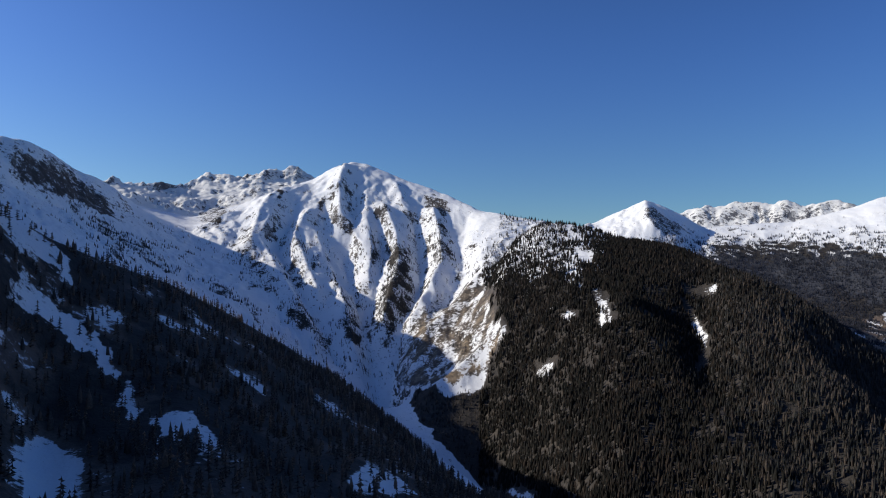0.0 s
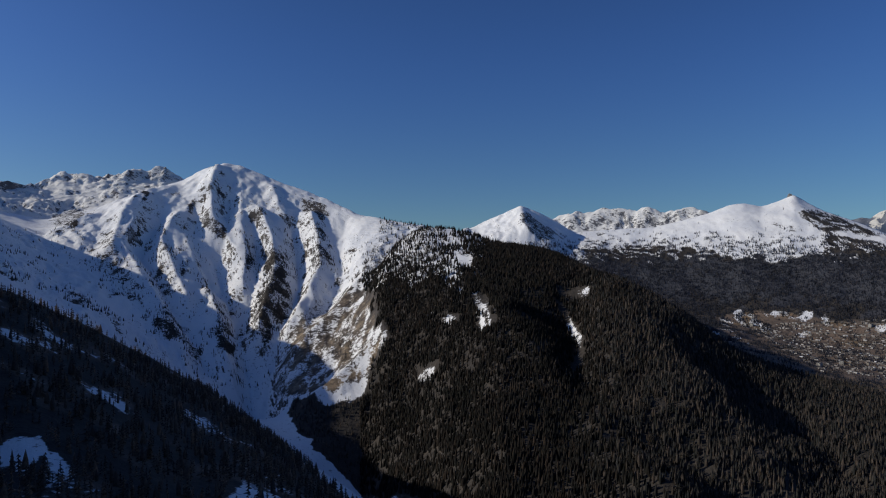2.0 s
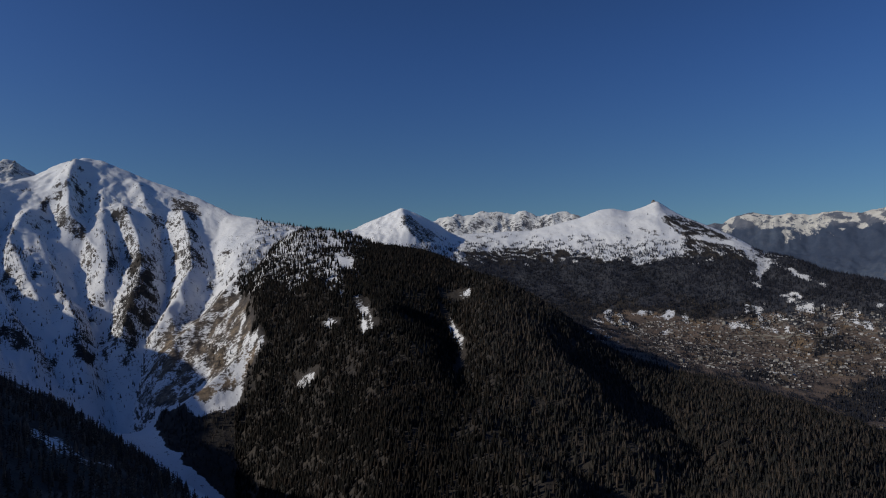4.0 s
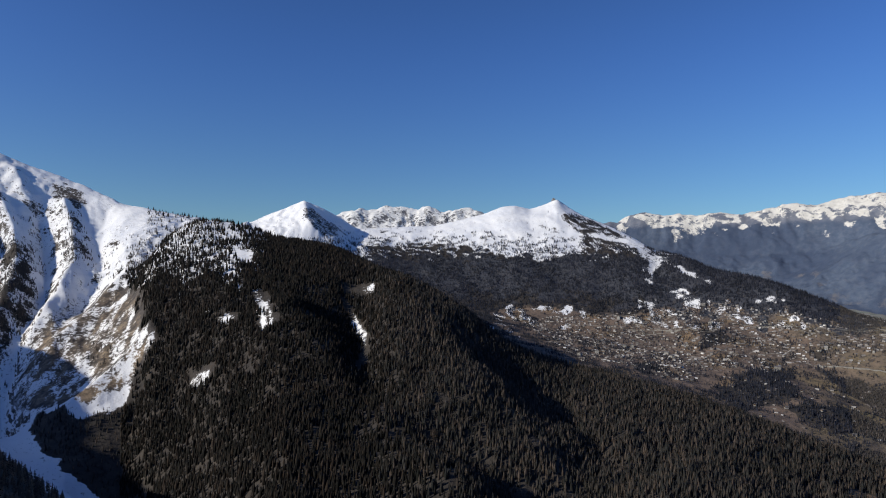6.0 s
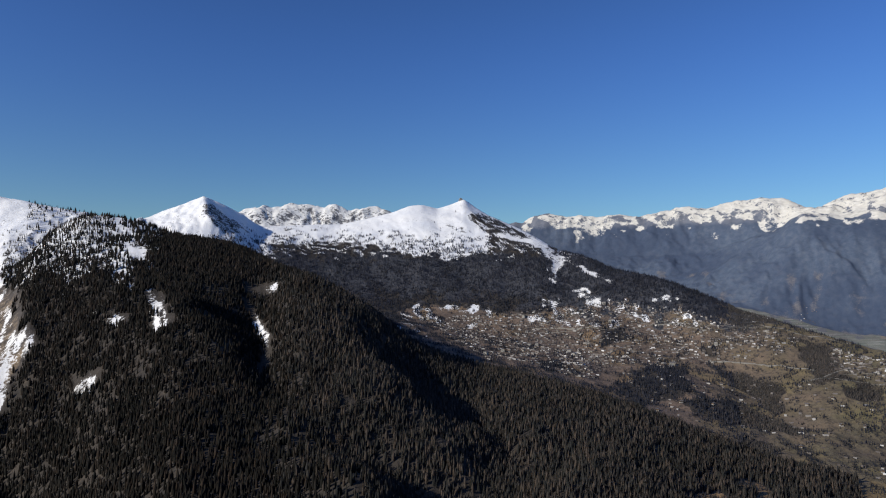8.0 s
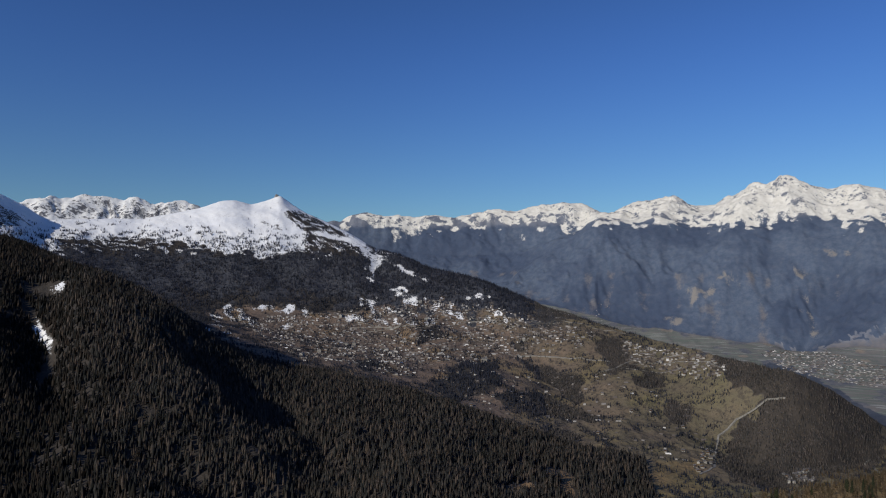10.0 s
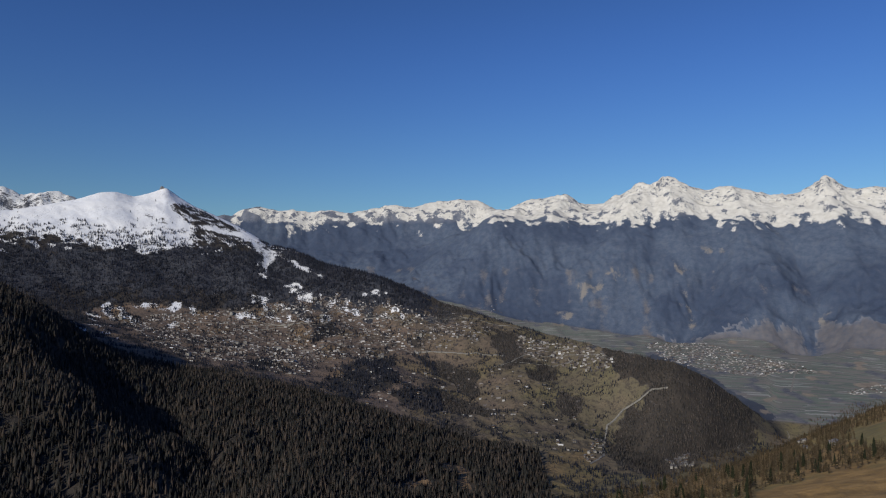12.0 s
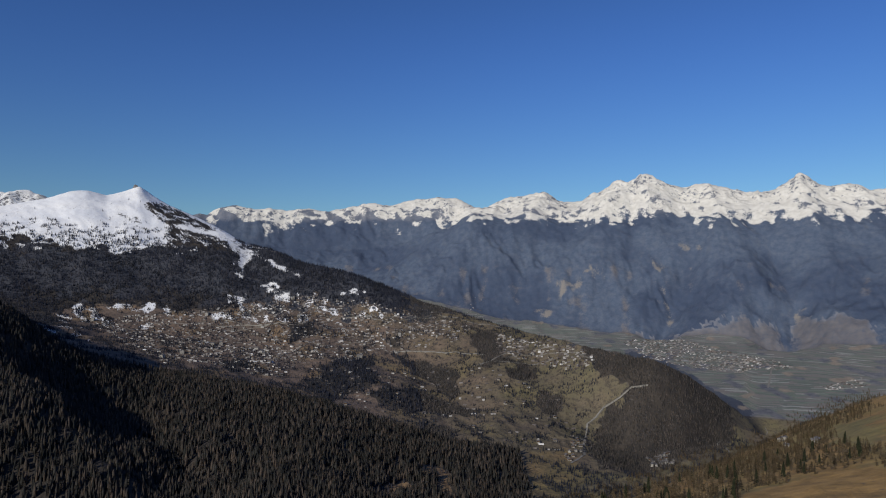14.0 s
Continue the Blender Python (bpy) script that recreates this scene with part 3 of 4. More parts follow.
patch("wood", 0.92, (1767, 1685), (1896, 1666), (1806, 1590), (1677, 1569))
patch("wood", 0.92, (1893, 722), (3004, 908), (2939, 780), (2736, 634), (2360, 385), (2208, 339), (1662, 382), (1499, 450), (1343, 505), (1482, 587), (1682, 619), (1717, 556), (1761, 630), (1823, 706))
patch("grass", 0.95, (1035, 734), (1060, 696), (999, 645), (929, 597), (913, 616), (1002, 672), (993, 698))
patch("grass", 0.95, (1357, 660), (1436, 596), (1281, 527), (1100, 517), (1028, 532), (1137, 582))
patch("grass", 0.95, (862, 714), (956, 725), (951, 697), (865, 664), (844, 701))
patch("wood", 0.8, (2259, 3057), (2236, 2926), (2207, 2808), (2325, 2794), (2416, 2663), (2428, 2841), (2480, 3114))
patch("rock", 0.4, (2249, 3378), (2134, 3046), (2139, 2868), (2259, 2861), (2239, 2837), (2099, 2835), (2102, 3017))
patch("grove", 0.9, (423, 271), (1075, 521), (1262, 475), (1549, 442), (1725, 370), (1926, 310), (2257, 243), (2652, 51), (526, 101), (537, 174), (377, 163))
patch("grass", 0.97, (618, 186), (663, 166), (656, 153), (706, 128), (653, 98), (385, 105), (385, 165))
patch("lush", 0.97, (1123, 140), (1086, 87), (776, 95), (828, 112), (1038, 147))
patch("rock", 0.46, (1018, 3481), (1100, 3445), (1244, 3422), (1060, 3192), (952, 3191), (948, 3296))
patch("pale", 0.42, (3668, 931), (3683, 901), (3551, 816), (3447, 821), (3414, 858), (3533, 857))
patch("pale", 0.42, (3847, 813), (3770, 721), (3661, 670), (3685, 697))
patch("pale", 0.42, (3843, 1007), (3924, 824), (3829, 697), (3761, 488), (3776, 562), (3851, 811))
patch("pale", 0.42, (3828, 1018), (3722, 965), (3713, 893), (3786, 937))
patch("pale", 0.42, (3617, 340), (3642, 261), (3590, 282), (3477, 322), (3455, 342))
patch("pale", 0.42, (3541, 1447), (3667, 1243), (3673, 1155), (3515, 1315), (3471, 1421))
patch("pale", 0.42, (3411, 1490), (3432, 1406), (3344, 1343), (3300, 1430))
patch("grass", 0.6, (3369, 990), (3397, 596), (3497, 356), (3356, 368), (2968, 536), (3025, 806))
patch("grass", 0.6, (3554, 315), (3356, 28), (3029, 39), (3025, 267))
AREAS["village"] = [(1462, 2271), (1691, 2135), (1913, 1950), (2041, 1848), (2063, 1655), (2101, 1391), (2053, 1148), (1912, 1132), (1786, 1315), (1639, 1330), (1542, 1413), (1285, 1294), (1278, 1479), (1151, 1489), (1227, 1718)]
AREAS["hamlet"] = [(2026, 1055), (1992, 856), (1864, 682), (1806, 693), (1869, 843), (1870, 981)]
AREAS["scatter"] = [(1542, 1413), (1832, 962), (1727, 696), (1518, 625), (1288, 611), (1262, 691), (1334, 914), (1243, 1027)]
AREAS["roadside"] = [(1408, 616), (1635, 651), (1465, 584), (1327, 570)]
AREAS["gorge_hamlet"] = [(1556, 484), (1608, 448), (1552, 425), (1509, 461)]
AREAS["huts"] = [(1306, 215), (1189, 188), (910, 128), (858, 123), (1082, 195)]
AREAS["town"] = [(3203, 997), (3272, 742), (2955, 338), (2845, 258), (2769, 451), (2791, 629), (2912, 825)]
AREAS["far_town"] = [(2177, 1439), (3368, 1825), (3339, 1744), (2110, 1306)]
AREAS["east_town"] = [(2635, 184), (2771, 73), (2680, 49), (2582, 167)]
LANES["valley_road"] = (7, [(1347, 576), (1422, 574), (1560, 622), (1652, 643), (1698, 618), (1709, 581), (1721, 557), (1727, 520)])
LANES["village_road"] = (6, [(1937, 1656), (1992, 1552), (2001, 1418), (2135, 1343), (2103, 1194), (2096, 1029)])
LANES["lane"] = (5, [(1524, 1427), (1593, 1521), (1494, 1473), (1397, 1411)])
LANES["terrace_road"] = (8, [(1816, 1336), (1836, 1226), (1864, 1106), (1855, 1009)])
LANES["spur_road"] = (5, [(1742, 360), (1785, 379), (1812, 370), (1735, 345)])
LANES["high_street"] = (6, [(1666, 1995), (1744, 1846), (1801, 1677), (1965, 1605), (2015, 1520)])
LANES["low_street"] = (6, [(1338, 1533), (1501, 1530), (1597, 1516), (1738, 1536)])
LANES["valley_lane"] = (8, [(2549, 335), (2807, 345), (3002, 351)])
LANES["cut_road"] = (6, [(2163, 312), (2141, 304), (2120, 305)])
LANES["upper_lane"] = (4, [(1582, 2085), (1654, 2005), (1753, 1951), (1756, 1795), (1796, 1683)])
LANES["west_lane"] = (4, [(1259, 1809), (1312, 1737), (1433, 1720), (1441, 1592)])
LANES["terrace_lane"] = (4, [(1832, 962), (1896, 922), (1926, 848), (1905, 758), (1830, 679)])
LANES["mid_lane"] = (4, [(1715, 1564), (1727, 1484), (1806, 1436), (1841, 1353)])
LANES["ridge_street"] = (5, [(1970, 1738), (1997, 1559), (2024, 1459), (2083, 1368), (2123, 1235)])
LANES["mid_street"] = (5, [(1670, 1883), (1759, 1769), (1843, 1649), (1899, 1505)])
LANES["top_street"] = (5, [(1575, 2183), (1700, 2111), (1814, 1984), (1911, 1811)])
LANES["edge_lane"] = (5, [(1163, 1735), (1328, 1751), (1394, 1716)])
LANES["hamlet_lane"] = (5, [(1793, 993), (1929, 931), (1959, 860)])
LANES["meadow_road"] = (5, [(1788, 1011), (1832, 962), (1861, 873), (1893, 819)])



# ---- terrain ----
def lattice(ix, iy, seed):
    h = (ix.astype(np.int64) * 374761393 + iy.astype(np.int64) * 668265263 + seed * 974711) & 0xFFFFFFFF
    h = ((h ^ (h >> 13)) * 1274126177) & 0xFFFFFFFF
    h = h ^ (h >> 16)
    return h.astype(np.float64) * (2 * math.pi / 4294967296.0)


def gradient_noise(x, y, seed):
    """Smooth noise of about -0.7 to 0.7 with a wavelength of 1."""
    x0, y0 = np.floor(x), np.floor(y)
    fx, fy = x - x0, y - y0
    ux, uy = fx * fx * fx * (fx * (fx * 6 - 15) + 10), fy * fy * fy * (fy * (fy * 6 - 15) + 10)
    out = 0
    for dx, wx in ((0, 1 - ux), (1, ux)):
        for dy, wy in ((0, 1 - uy), (1, uy)):
            a = lattice(x0 + dx, y0 + dy, seed)
            out = out + wx * wy * (np.cos(a) * (fx - dx) + np.sin(a) * (fy - dy))
    return out


def fractal(x, y, size, octaves, seed, gain=0.5):
    out, amp, s = 0, 1.0, 1.0 / size
    for i in range(octaves):
        out = out + amp * gradient_noise(x * s + 17.3 * i, y * s - 9.1 * i, seed + i)
        amp, s = amp * gain, s * 2.03
    return out


def ridged(x, y, size, octaves, seed, gain=0.55):
    """Sharp ribs with rounded gullies, 0 to about 1."""
    out, amp, s, total = 0, 1.0, 1.0 / size, 0
    for i in range(octaves):
        out = out + amp * (1 - np.minimum(1, 2.2 * np.abs(gradient_noise(x * s + 5.7 * i, y * s + 3.9 * i, seed + i))))
        total, amp, s = total + amp, amp * gain, s * 2.1
    return out / total


def smooth(a, low, high):
    u = np.clip((a - low) / (high - low), 0, 1)
    return u * u * (3 - 2 * u)


def blurred(line, reach):
    w = np.hanning(2 * reach + 3)[1:-1]
    return np.convolve(np.pad(line, reach, "edge"), w / w.sum(), "valid")


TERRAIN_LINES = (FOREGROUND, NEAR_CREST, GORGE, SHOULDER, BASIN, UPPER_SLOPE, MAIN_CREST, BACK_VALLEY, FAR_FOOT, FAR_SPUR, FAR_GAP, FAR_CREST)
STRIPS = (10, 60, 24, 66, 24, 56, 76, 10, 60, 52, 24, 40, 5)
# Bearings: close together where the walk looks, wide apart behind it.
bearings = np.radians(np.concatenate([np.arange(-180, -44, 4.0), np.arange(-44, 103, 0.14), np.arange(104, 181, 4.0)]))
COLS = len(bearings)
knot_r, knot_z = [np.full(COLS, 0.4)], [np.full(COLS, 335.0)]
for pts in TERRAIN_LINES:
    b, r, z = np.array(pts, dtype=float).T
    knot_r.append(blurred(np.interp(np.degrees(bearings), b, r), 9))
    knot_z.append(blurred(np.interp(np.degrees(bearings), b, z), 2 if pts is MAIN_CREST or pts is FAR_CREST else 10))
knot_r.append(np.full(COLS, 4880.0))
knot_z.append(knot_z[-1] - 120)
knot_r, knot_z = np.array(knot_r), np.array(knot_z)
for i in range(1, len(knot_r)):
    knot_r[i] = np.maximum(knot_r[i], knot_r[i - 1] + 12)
# Slopes for a curve through the knots that never overshoots them.
dr, dz = np.diff(knot_r, axis=0), np.diff(knot_z, axis=0)
sl = dz / dr
tangent = np.zeros_like(knot_z)
tangent[1:-1] = np.where(sl[1:] * sl[:-1] > 0, 2 * sl[1:] * sl[:-1] / (sl[1:] + sl[:-1] + 1e-12), 0)
tangent[0], tangent[-1] = sl[0], sl[-1]
rows_r, rows_z, row_strip, row_u = [], [], [], []
for k, count in enumerate(STRIPS):
    for j in range(count + (k == len(STRIPS) - 1)):
        u = j / count
        straight = knot_z[k] + dz[k] * u
        h00, h10, h01, h11 = 2 * u**3 - 3 * u**2 + 1, u**3 - 2 * u**2 + u, -2 * u**3 + 3 * u**2, u**3 - u**2
        curved = h00 * knot_z[k] + h10 * dr[k] * tangent[k] + h01 * knot_z[k + 1] + h11 * dr[k] * tangent[k + 1]
        rows_r.append(knot_r[k] + dr[k] * u)
        rows_z.append(0.5 * straight + 0.5 * curved)
        row_strip.append(k)
        row_u.append(u)
RANGE, Z = np.array(rows_r), np.array(rows_z)
strip, along = np.array(row_strip)[:, None], np.array(row_u)[:, None]
B = np.broadcast_to(bearings[None, :], RANGE.shape)
BD = np.degrees(B)
X, Y = RANGE * np.sin(B), RANGE * np.cos(B)
# The knobs of the white ridge and of the far crest do not run down the slopes below them.
for below, reach, zone in ((6, 42, smooth(BD, 24, 28) * (1 - smooth(BD, 38, 41))), (11, 14, smooth(BD, 12, 16))):
    knobs = (knot_z[below + 1] - blurred(knot_z[below + 1], reach))[None, :]
    Z = Z + np.where(strip == below, zone * knobs * (along ** 5 - along), 0.0)

# Relief: how rough each strip is, in metres, least at the crests and feet so that these keep their line.
ROUGH = np.array([0, 5, 6, 14, 8, 14, 26, 14, 2, 40, 26, 44, 10.0])[strip]
belly = np.sin(np.pi * np.clip(along, 0, 1)) ** 0.7
face = smooth(BD, -40, -24) * (1 - smooth(BD, 6, 10))            # the snowy massif
fall = ridged(B * 2600 + 130 * fractal(X, Y, 420, 3, 40), RANGE * 0.30, 230, 6, 11, 0.64) - 0.55
lumps = fractal(X, Y, 260, 6, 23, 0.52)
massif_zone = (strip >= 4) & (strip <= 6) & (BD < 9)
flat = ((strip == 8) & (BD > 44)) | ((strip >= 5) & (strip <= 8) & (BD > 80) & (BD < 97))
power = np.where(flat, 1.5, ROUGH)
power = np.where((strip >= 3) & (strip <= 6), power * (1 - 0.6 * face), power)
power = np.where((strip >= 5) & (strip <= 6) & (BD > 12), np.where(strip == 6, 11.0, 12.0), power)
bowl = smooth(BD, -3.5, 0.5) * (1 - smooth(BD, 6, 9)) * (strip == 6) * smooth(along, 0.1, 0.5)
gullies = np.where((strip >= 9) | ((strip >= 4) & (strip <= 6) & (BD < 10)), 1.0, 0.25)
Z = Z + power * belly * (gullies * (1 - 0.75 * bowl) * 1.8 * fall + (1.25 - gullies) * 1.3 * lumps + 0.35 * lumps)
crags = ridged(B * 2700 + 30 * lumps, RANGE * 0.4, 80, 5, 211, 0.66) - 0.55
Z = Z + np.where(massif_zone, 19.0, np.where(strip >= 9, np.where(BD < 40, 44.0, 30.0), np.where((strip == 6) & (BD > 11) & (BD < 21), 27.0, np.where((strip == 6) & (BD >= 21) & (BD < 46), 7.0, 0.0)))) * belly * (1 - 0.7 * bowl) * crags
Z = Z + massif_zone * belly * (1 - 0.7 * bowl) * 17 * (ridged(X + 40 * lumps, Y, 170, 6, 307, 0.68) - 0.5)
# Ragged crests.
jag = np.where((strip >= 10) | (strip == 6), 1.0, 0.3) * np.exp(-((np.minimum(along, 1 - along) / 0.25) ** 2))
jag = np.where((strip == 9) | (strip == 7), 0.6 * np.exp(-((np.minimum(along, 1 - along) / 0.3) ** 2)), jag)
rocky = np.where(BD > 50, 1.0, np.where((BD < 40) & (strip >= 10), 1.7, 0.7))
rocky = np.where((strip <= 7) & (BD > 5) & (BD < 60), 0.25, rocky)
Z = Z + jag * rocky * RANGE * 0.0022 * fractal(B * 3000, RANGE * 0.2, 45, 4, 71, 0.6)
Z = Z + np.where(strip >= 1, 1.0, 0) * (1 - flat * 0.8) * np.minimum(2.2, RANGE * 0.001) * np.where(massif_zone, 0.5, 1.0) * fractal(X, Y, 26, 3, 91)
to_crest = np.where((strip == 6) | (strip == 11), 1 - along, np.where((strip == 7) | (strip == 12), along, 1.0))
held = 1 - np.exp(-((to_crest / 0.16) ** 2))
for ribs_x, ribs_y, width, height in RIBS:
    # A rib (or, if its height is negative, a gully) that runs down the face along a line in the plan.
    best = np.full(X.shape, 1e9)
    for i in range(len(ribs_x) - 1):
        ax, ay, bx, by = ribs_x[i], ribs_y[i], ribs_x[i + 1], ribs_y[i + 1]
        s = np.clip(((X - ax) * (bx - ax) + (Y - ay) * (by - ay)) / ((bx - ax) ** 2 + (by - ay) ** 2), 0, 1)
        best = np.minimum(best, np.hypot(X - ax - s * (bx - ax), Y - ay - s * (by - ay)))
    best = best * (1 + 0.5 * lumps)
    Z = Z + held * height * np.maximum(0, 1 - best / width) ** 1.3


def inside(poly, x, y):
    """Whether points lie within an outline in the plan."""
    hit = np.zeros(x.shape, dtype=bool)
    n = len(poly)
    for i in range(n):
        (ax, ay), (bx, by) = poly[i], poly[(i + 1) % n]
        if ay != by:
            hit ^= ((ay > y) != (by > y)) & (x < (bx - ax) * (y - ay) / (by - ay) + ax)
    return hit


# Cover: snow, wood and grass; the rest is rock.
n_big, n_mid, n_small = fractal(X, Y, 420, 4, 131), fractal(X, Y, 110, 4, 151), fractal(X, Y, 40, 4, 171)
n_fine = fractal(X, Y, 17, 2, 177)
steep = np.abs(np.gradient(Z, axis=0)) / np.maximum(1, np.gradient(RANGE, axis=0))
snow, wood, grass = np.zeros(X.shape), np.zeros(X.shape), np.zeros(X.shape)
pale, green, haze_mask = np.zeros(X.shape), np.zeros(X.shape), np.zeros(X.shape)
runs = fractal(B * 4200 + 40 * lumps, RANGE * 0.4, 60, 5, 191, 0.68)
massif = (BD < 6.5 + 3 * n_mid) & (strip >= 3)
scars = smooth(crags + 0.5 * n_small + 0.35 * n_fine, 0.06, 0.3) * smooth(n_mid + 0.4 * n_big, -0.25, 0.15) * (1 - 0.85 * bowl)
snow = np.where(massif, 0.9 - 0.2 * smooth(steep, 0.8, 1.5) + 0.2 * n_small + 0.5 * np.minimum(0.15, runs) - 0.42 * scars, snow)
wood = np.where(massif & (strip >= 4) & (strip <= 6) & (Z < 720), 0.6 * scars * (1 - smooth(Z, 600, 720)), wood)
# near slopes and the wooded shoulder
near_left = (strip <= 2) & (BD < 60)
wood = np.where(near_left, 0.95, wood)
snow = np.where(near_left & (BD < 12), 0.16 + 0.5 * n_small + 0.4 * n_mid + 0.2 * smooth(Z, 330, 480), snow)
grass = np.where(near_left & (BD < 30), 0.42 + 0.6 * n_small + 0.4 * n_mid, grass)
on_shoulder = np.zeros(X.shape, dtype=bool)
for kind, amount, poly in PATCHES:
    if kind == "shoulder":
        on_shoulder |= inside(poly, X + 12 * n_small, Y + 12 * n_mid)
shoulder = on_shoulder | (strip <= 4) & (BD >= 6.5 + 3 * n_mid) & (BD < 63) & (strip >= 2)
wood = np.where(shoulder, 0.95, wood)
snow = np.where(shoulder, 0.66 * smooth(Z + 110 * n_mid + 60 * n_small, 290, 500) * (1 - smooth(BD, 10, 17)) + 0.55 * n_small + 0.25 * smooth(Z, 480, 600) - 0.08, snow)
# village slope, wood belt and the white ridge over it
slope = (((strip >= 5) & (strip <= 7)) | ((strip >= 2) & (strip <= 4) & (BD >= 63))) & (BD >= 8) & (BD < 90) & ~on_shoulder
line_z = 545 + 60 * n_mid + 40 * n_small
belt_low = 365 + 40 * n_big + 70 * n_mid + 50 * n_small - 2.2 * np.maximum(0, BD - 30)
snow = np.where(slope, smooth(Z, line_z - 14, line_z + 14) * (0.97 + 0.5 * np.minimum(0.05, runs + 0.1)), snow)
wood = np.where(slope, smooth(Z, belt_low - 15, belt_low + 15) * (1 - snow), wood)
grass = np.where(slope, 1 - smooth(Z, belt_low - 15, belt_low + 15), grass)
haze_mask = np.where(slope & (wood > 0.5), 0.3, haze_mask)
green = np.where(slope, smooth(BD, 44, 68) * 0.75 - 0.1 + 0.5 * n_mid, green)
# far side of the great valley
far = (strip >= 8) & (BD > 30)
far_line = 712 + 45 * n_big + 70 * runs + 120 * fall - 62 * smooth(BD, 72, 84)
across = B * 4600
bands = ridged(0.75 * across + 1.3 * Z, 1.7 * Z - 0.3 * across, 95, 4, 401, 0.66)
bare_rock = smooth(bands + 0.3 * n_fine, 0.55, 0.72) * (0.49 + 0.28 * (1 - smooth(Z, far_line + 20, far_line + 150)))
drips = fractal(across + 0.6 * Z, 0.3 * Z, 36, 4, 411, 0.68)
snow = np.where(far, np.clip(0.5 + (Z - far_line) / 100 + 0.75 * drips * (Z > far_line - 70), 0, 0.95) - bare_rock, snow)
wood = np.where(far, 0.95 * (1 - 0.6 * smooth(Z, 700 + 60 * n_mid, 790)), wood)
haze_mask = np.where(far, 1.0, haze_mask)
grass = np.where(far & (Z < 480), 0.2 + 0.45 * runs + 0.5 * n_mid + 0.12 * (1 - smooth(Z, 130, 220)) + 0.25 * n_big, grass)
floor_ = (strip == 8) & (BD > 44)
wood = np.where(floor_, 0.0, wood)
grass = np.where(floor_, 0.95, grass)
plot = lattice(np.floor((0.8 * X + 0.6 * Y + 5 * n_mid) / 62), np.floor((0.8 * Y - 0.6 * X + 5 * n_mid) / 44), 5) / (2 * math.pi)
green = np.where(floor_, 0.15 + 0.85 * plot, green)
pale = np.where(floor_ & (plot > 0.93) & (BD > 66), 0.7, pale)
haze_mask = np.where(floor_, 0.6, haze_mask)
grass = np.where(floor_ & (plot < 0.2), 0.3, grass)
back = (strip >= 7) & (BD <= 30)
snow = np.where(back, 0.95 - 0.2 * smooth(steep, 0.6, 1.3) + 0.15 * n_small + 0.45 * np.minimum(0.1, runs), snow)
wood = np.where(back, 0.0, wood)
haze_mask = np.where(back & (strip >= 9), 0.45, haze_mask)
# grassy slope on the sunny side
sunny = (strip <= 1) & (BD >= 60)
grass = np.where(sunny, 0.95, grass)
green = np.where(sunny, 0.45 + 0.9 * n_mid, green)
grove_field = np.zeros(X.shape)
dry = np.where(sunny, 0.9, np.where(slope, 0.25 * smooth(n_mid + 0.5 * n_big, 0.1, 0.4) * (1 - 0.5 * green), 0.0))
for kind, amount, poly in PATCHES:
    stray = 6 + 0.009 * RANGE if kind == "snow" else 12 + 0.012 * RANGE
    m = inside(poly, X + stray * (n_small + 0.7 * n_fine), Y + stray * (n_mid + 0.7 * n_fine))
    if kind == "snow":
        broken = np.clip(amount - (0.08 if amount > 0.88 else 0.26) + 0.6 * n_small + 0.9 * n_fine, 0, 1)
        snow = np.where(m, np.where(massif | near_left, amount, np.maximum(snow, broken)), snow)
    elif kind == "wood":
        wood, grass, snow = np.where(m, amount, wood), np.where(m, 0.0, grass), np.where(m, np.minimum(snow, np.where(massif, 0.82 - 0.4 * amount, 0.1) + 0.6 * n_small), snow)
    elif kind == "grass":
        grass, wood, snow = np.where(m, amount, grass), np.where(m, 0.0, wood), np.where(m, 0.0, snow)
        green, dry = np.where(m, np.where(far, 0.2, green), green), np.where(m & ~far, np.where(sunny, 1.0, 0.4), dry)
        grove_field = np.where(m, 0.0, grove_field)
        green = np.where(m & sunny, 0.1, green)
    elif kind == "lush":
        grass, wood, green, dry, grove_field = np.where(m, amount, grass), np.where(m, 0.0, wood), np.where(m, 0.95, green), np.where(m, 0.8, dry), np.where(m, 0.0, grove_field)
    elif kind == "grove":
        grove_field = np.where(m, amount, grove_field)
    elif kind == "rock":
        snow, wood = np.where(m, amount, snow), np.where(m, 0.0, wood)
    elif kind == "pale":
        pale, wood, snow = np.where(m, amount + np.where(far, 0.06 + 0.6 * n_small + 0.5 * n_fine, 0.0), pale), np.where(m & ~far, 0.0, wood), np.where(m, np.where(far, 0.0, np.minimum(snow, 0.52 + 0.8 * n_small + 0.7 * n_fine)), snow)
# Snow over the saddle between the massif and the shoulder.
saddle = (strip >= 5) & (strip <= 7) & (BD > 4.5) & (BD < 11) & (Z > 560)
snow, wood, grass = np.where(saddle, 0.8 + 0.35 * n_small, snow), np.where(saddle, 0.35 + 0.4 * n_small, wood), np.where(saddle, 0.0, grass)
# Late snow lies about the upper village.
snow = np.where(slope & (grass > 0.5) & (BD > 24) & (BD < 54), np.maximum(snow, 0.74 * smooth(n_small + 0.6 * n_fine + 0.3 * n_mid, -0.02, 0.14) * smooth(Z + 50 * n_mid, 262, 300)), snow)


def softened(a):
    p = np.pad(a, 1, "edge")
    return (2 * a + p[:-2, 1:-1] + p[2:, 1:-1] + p[1:-1, :-2] + p[1:-1, 2:]) / 6


for _ in range(2):
    snow, grass, pale, dry = softened(snow), softened(grass), softened(pale), softened(dry)
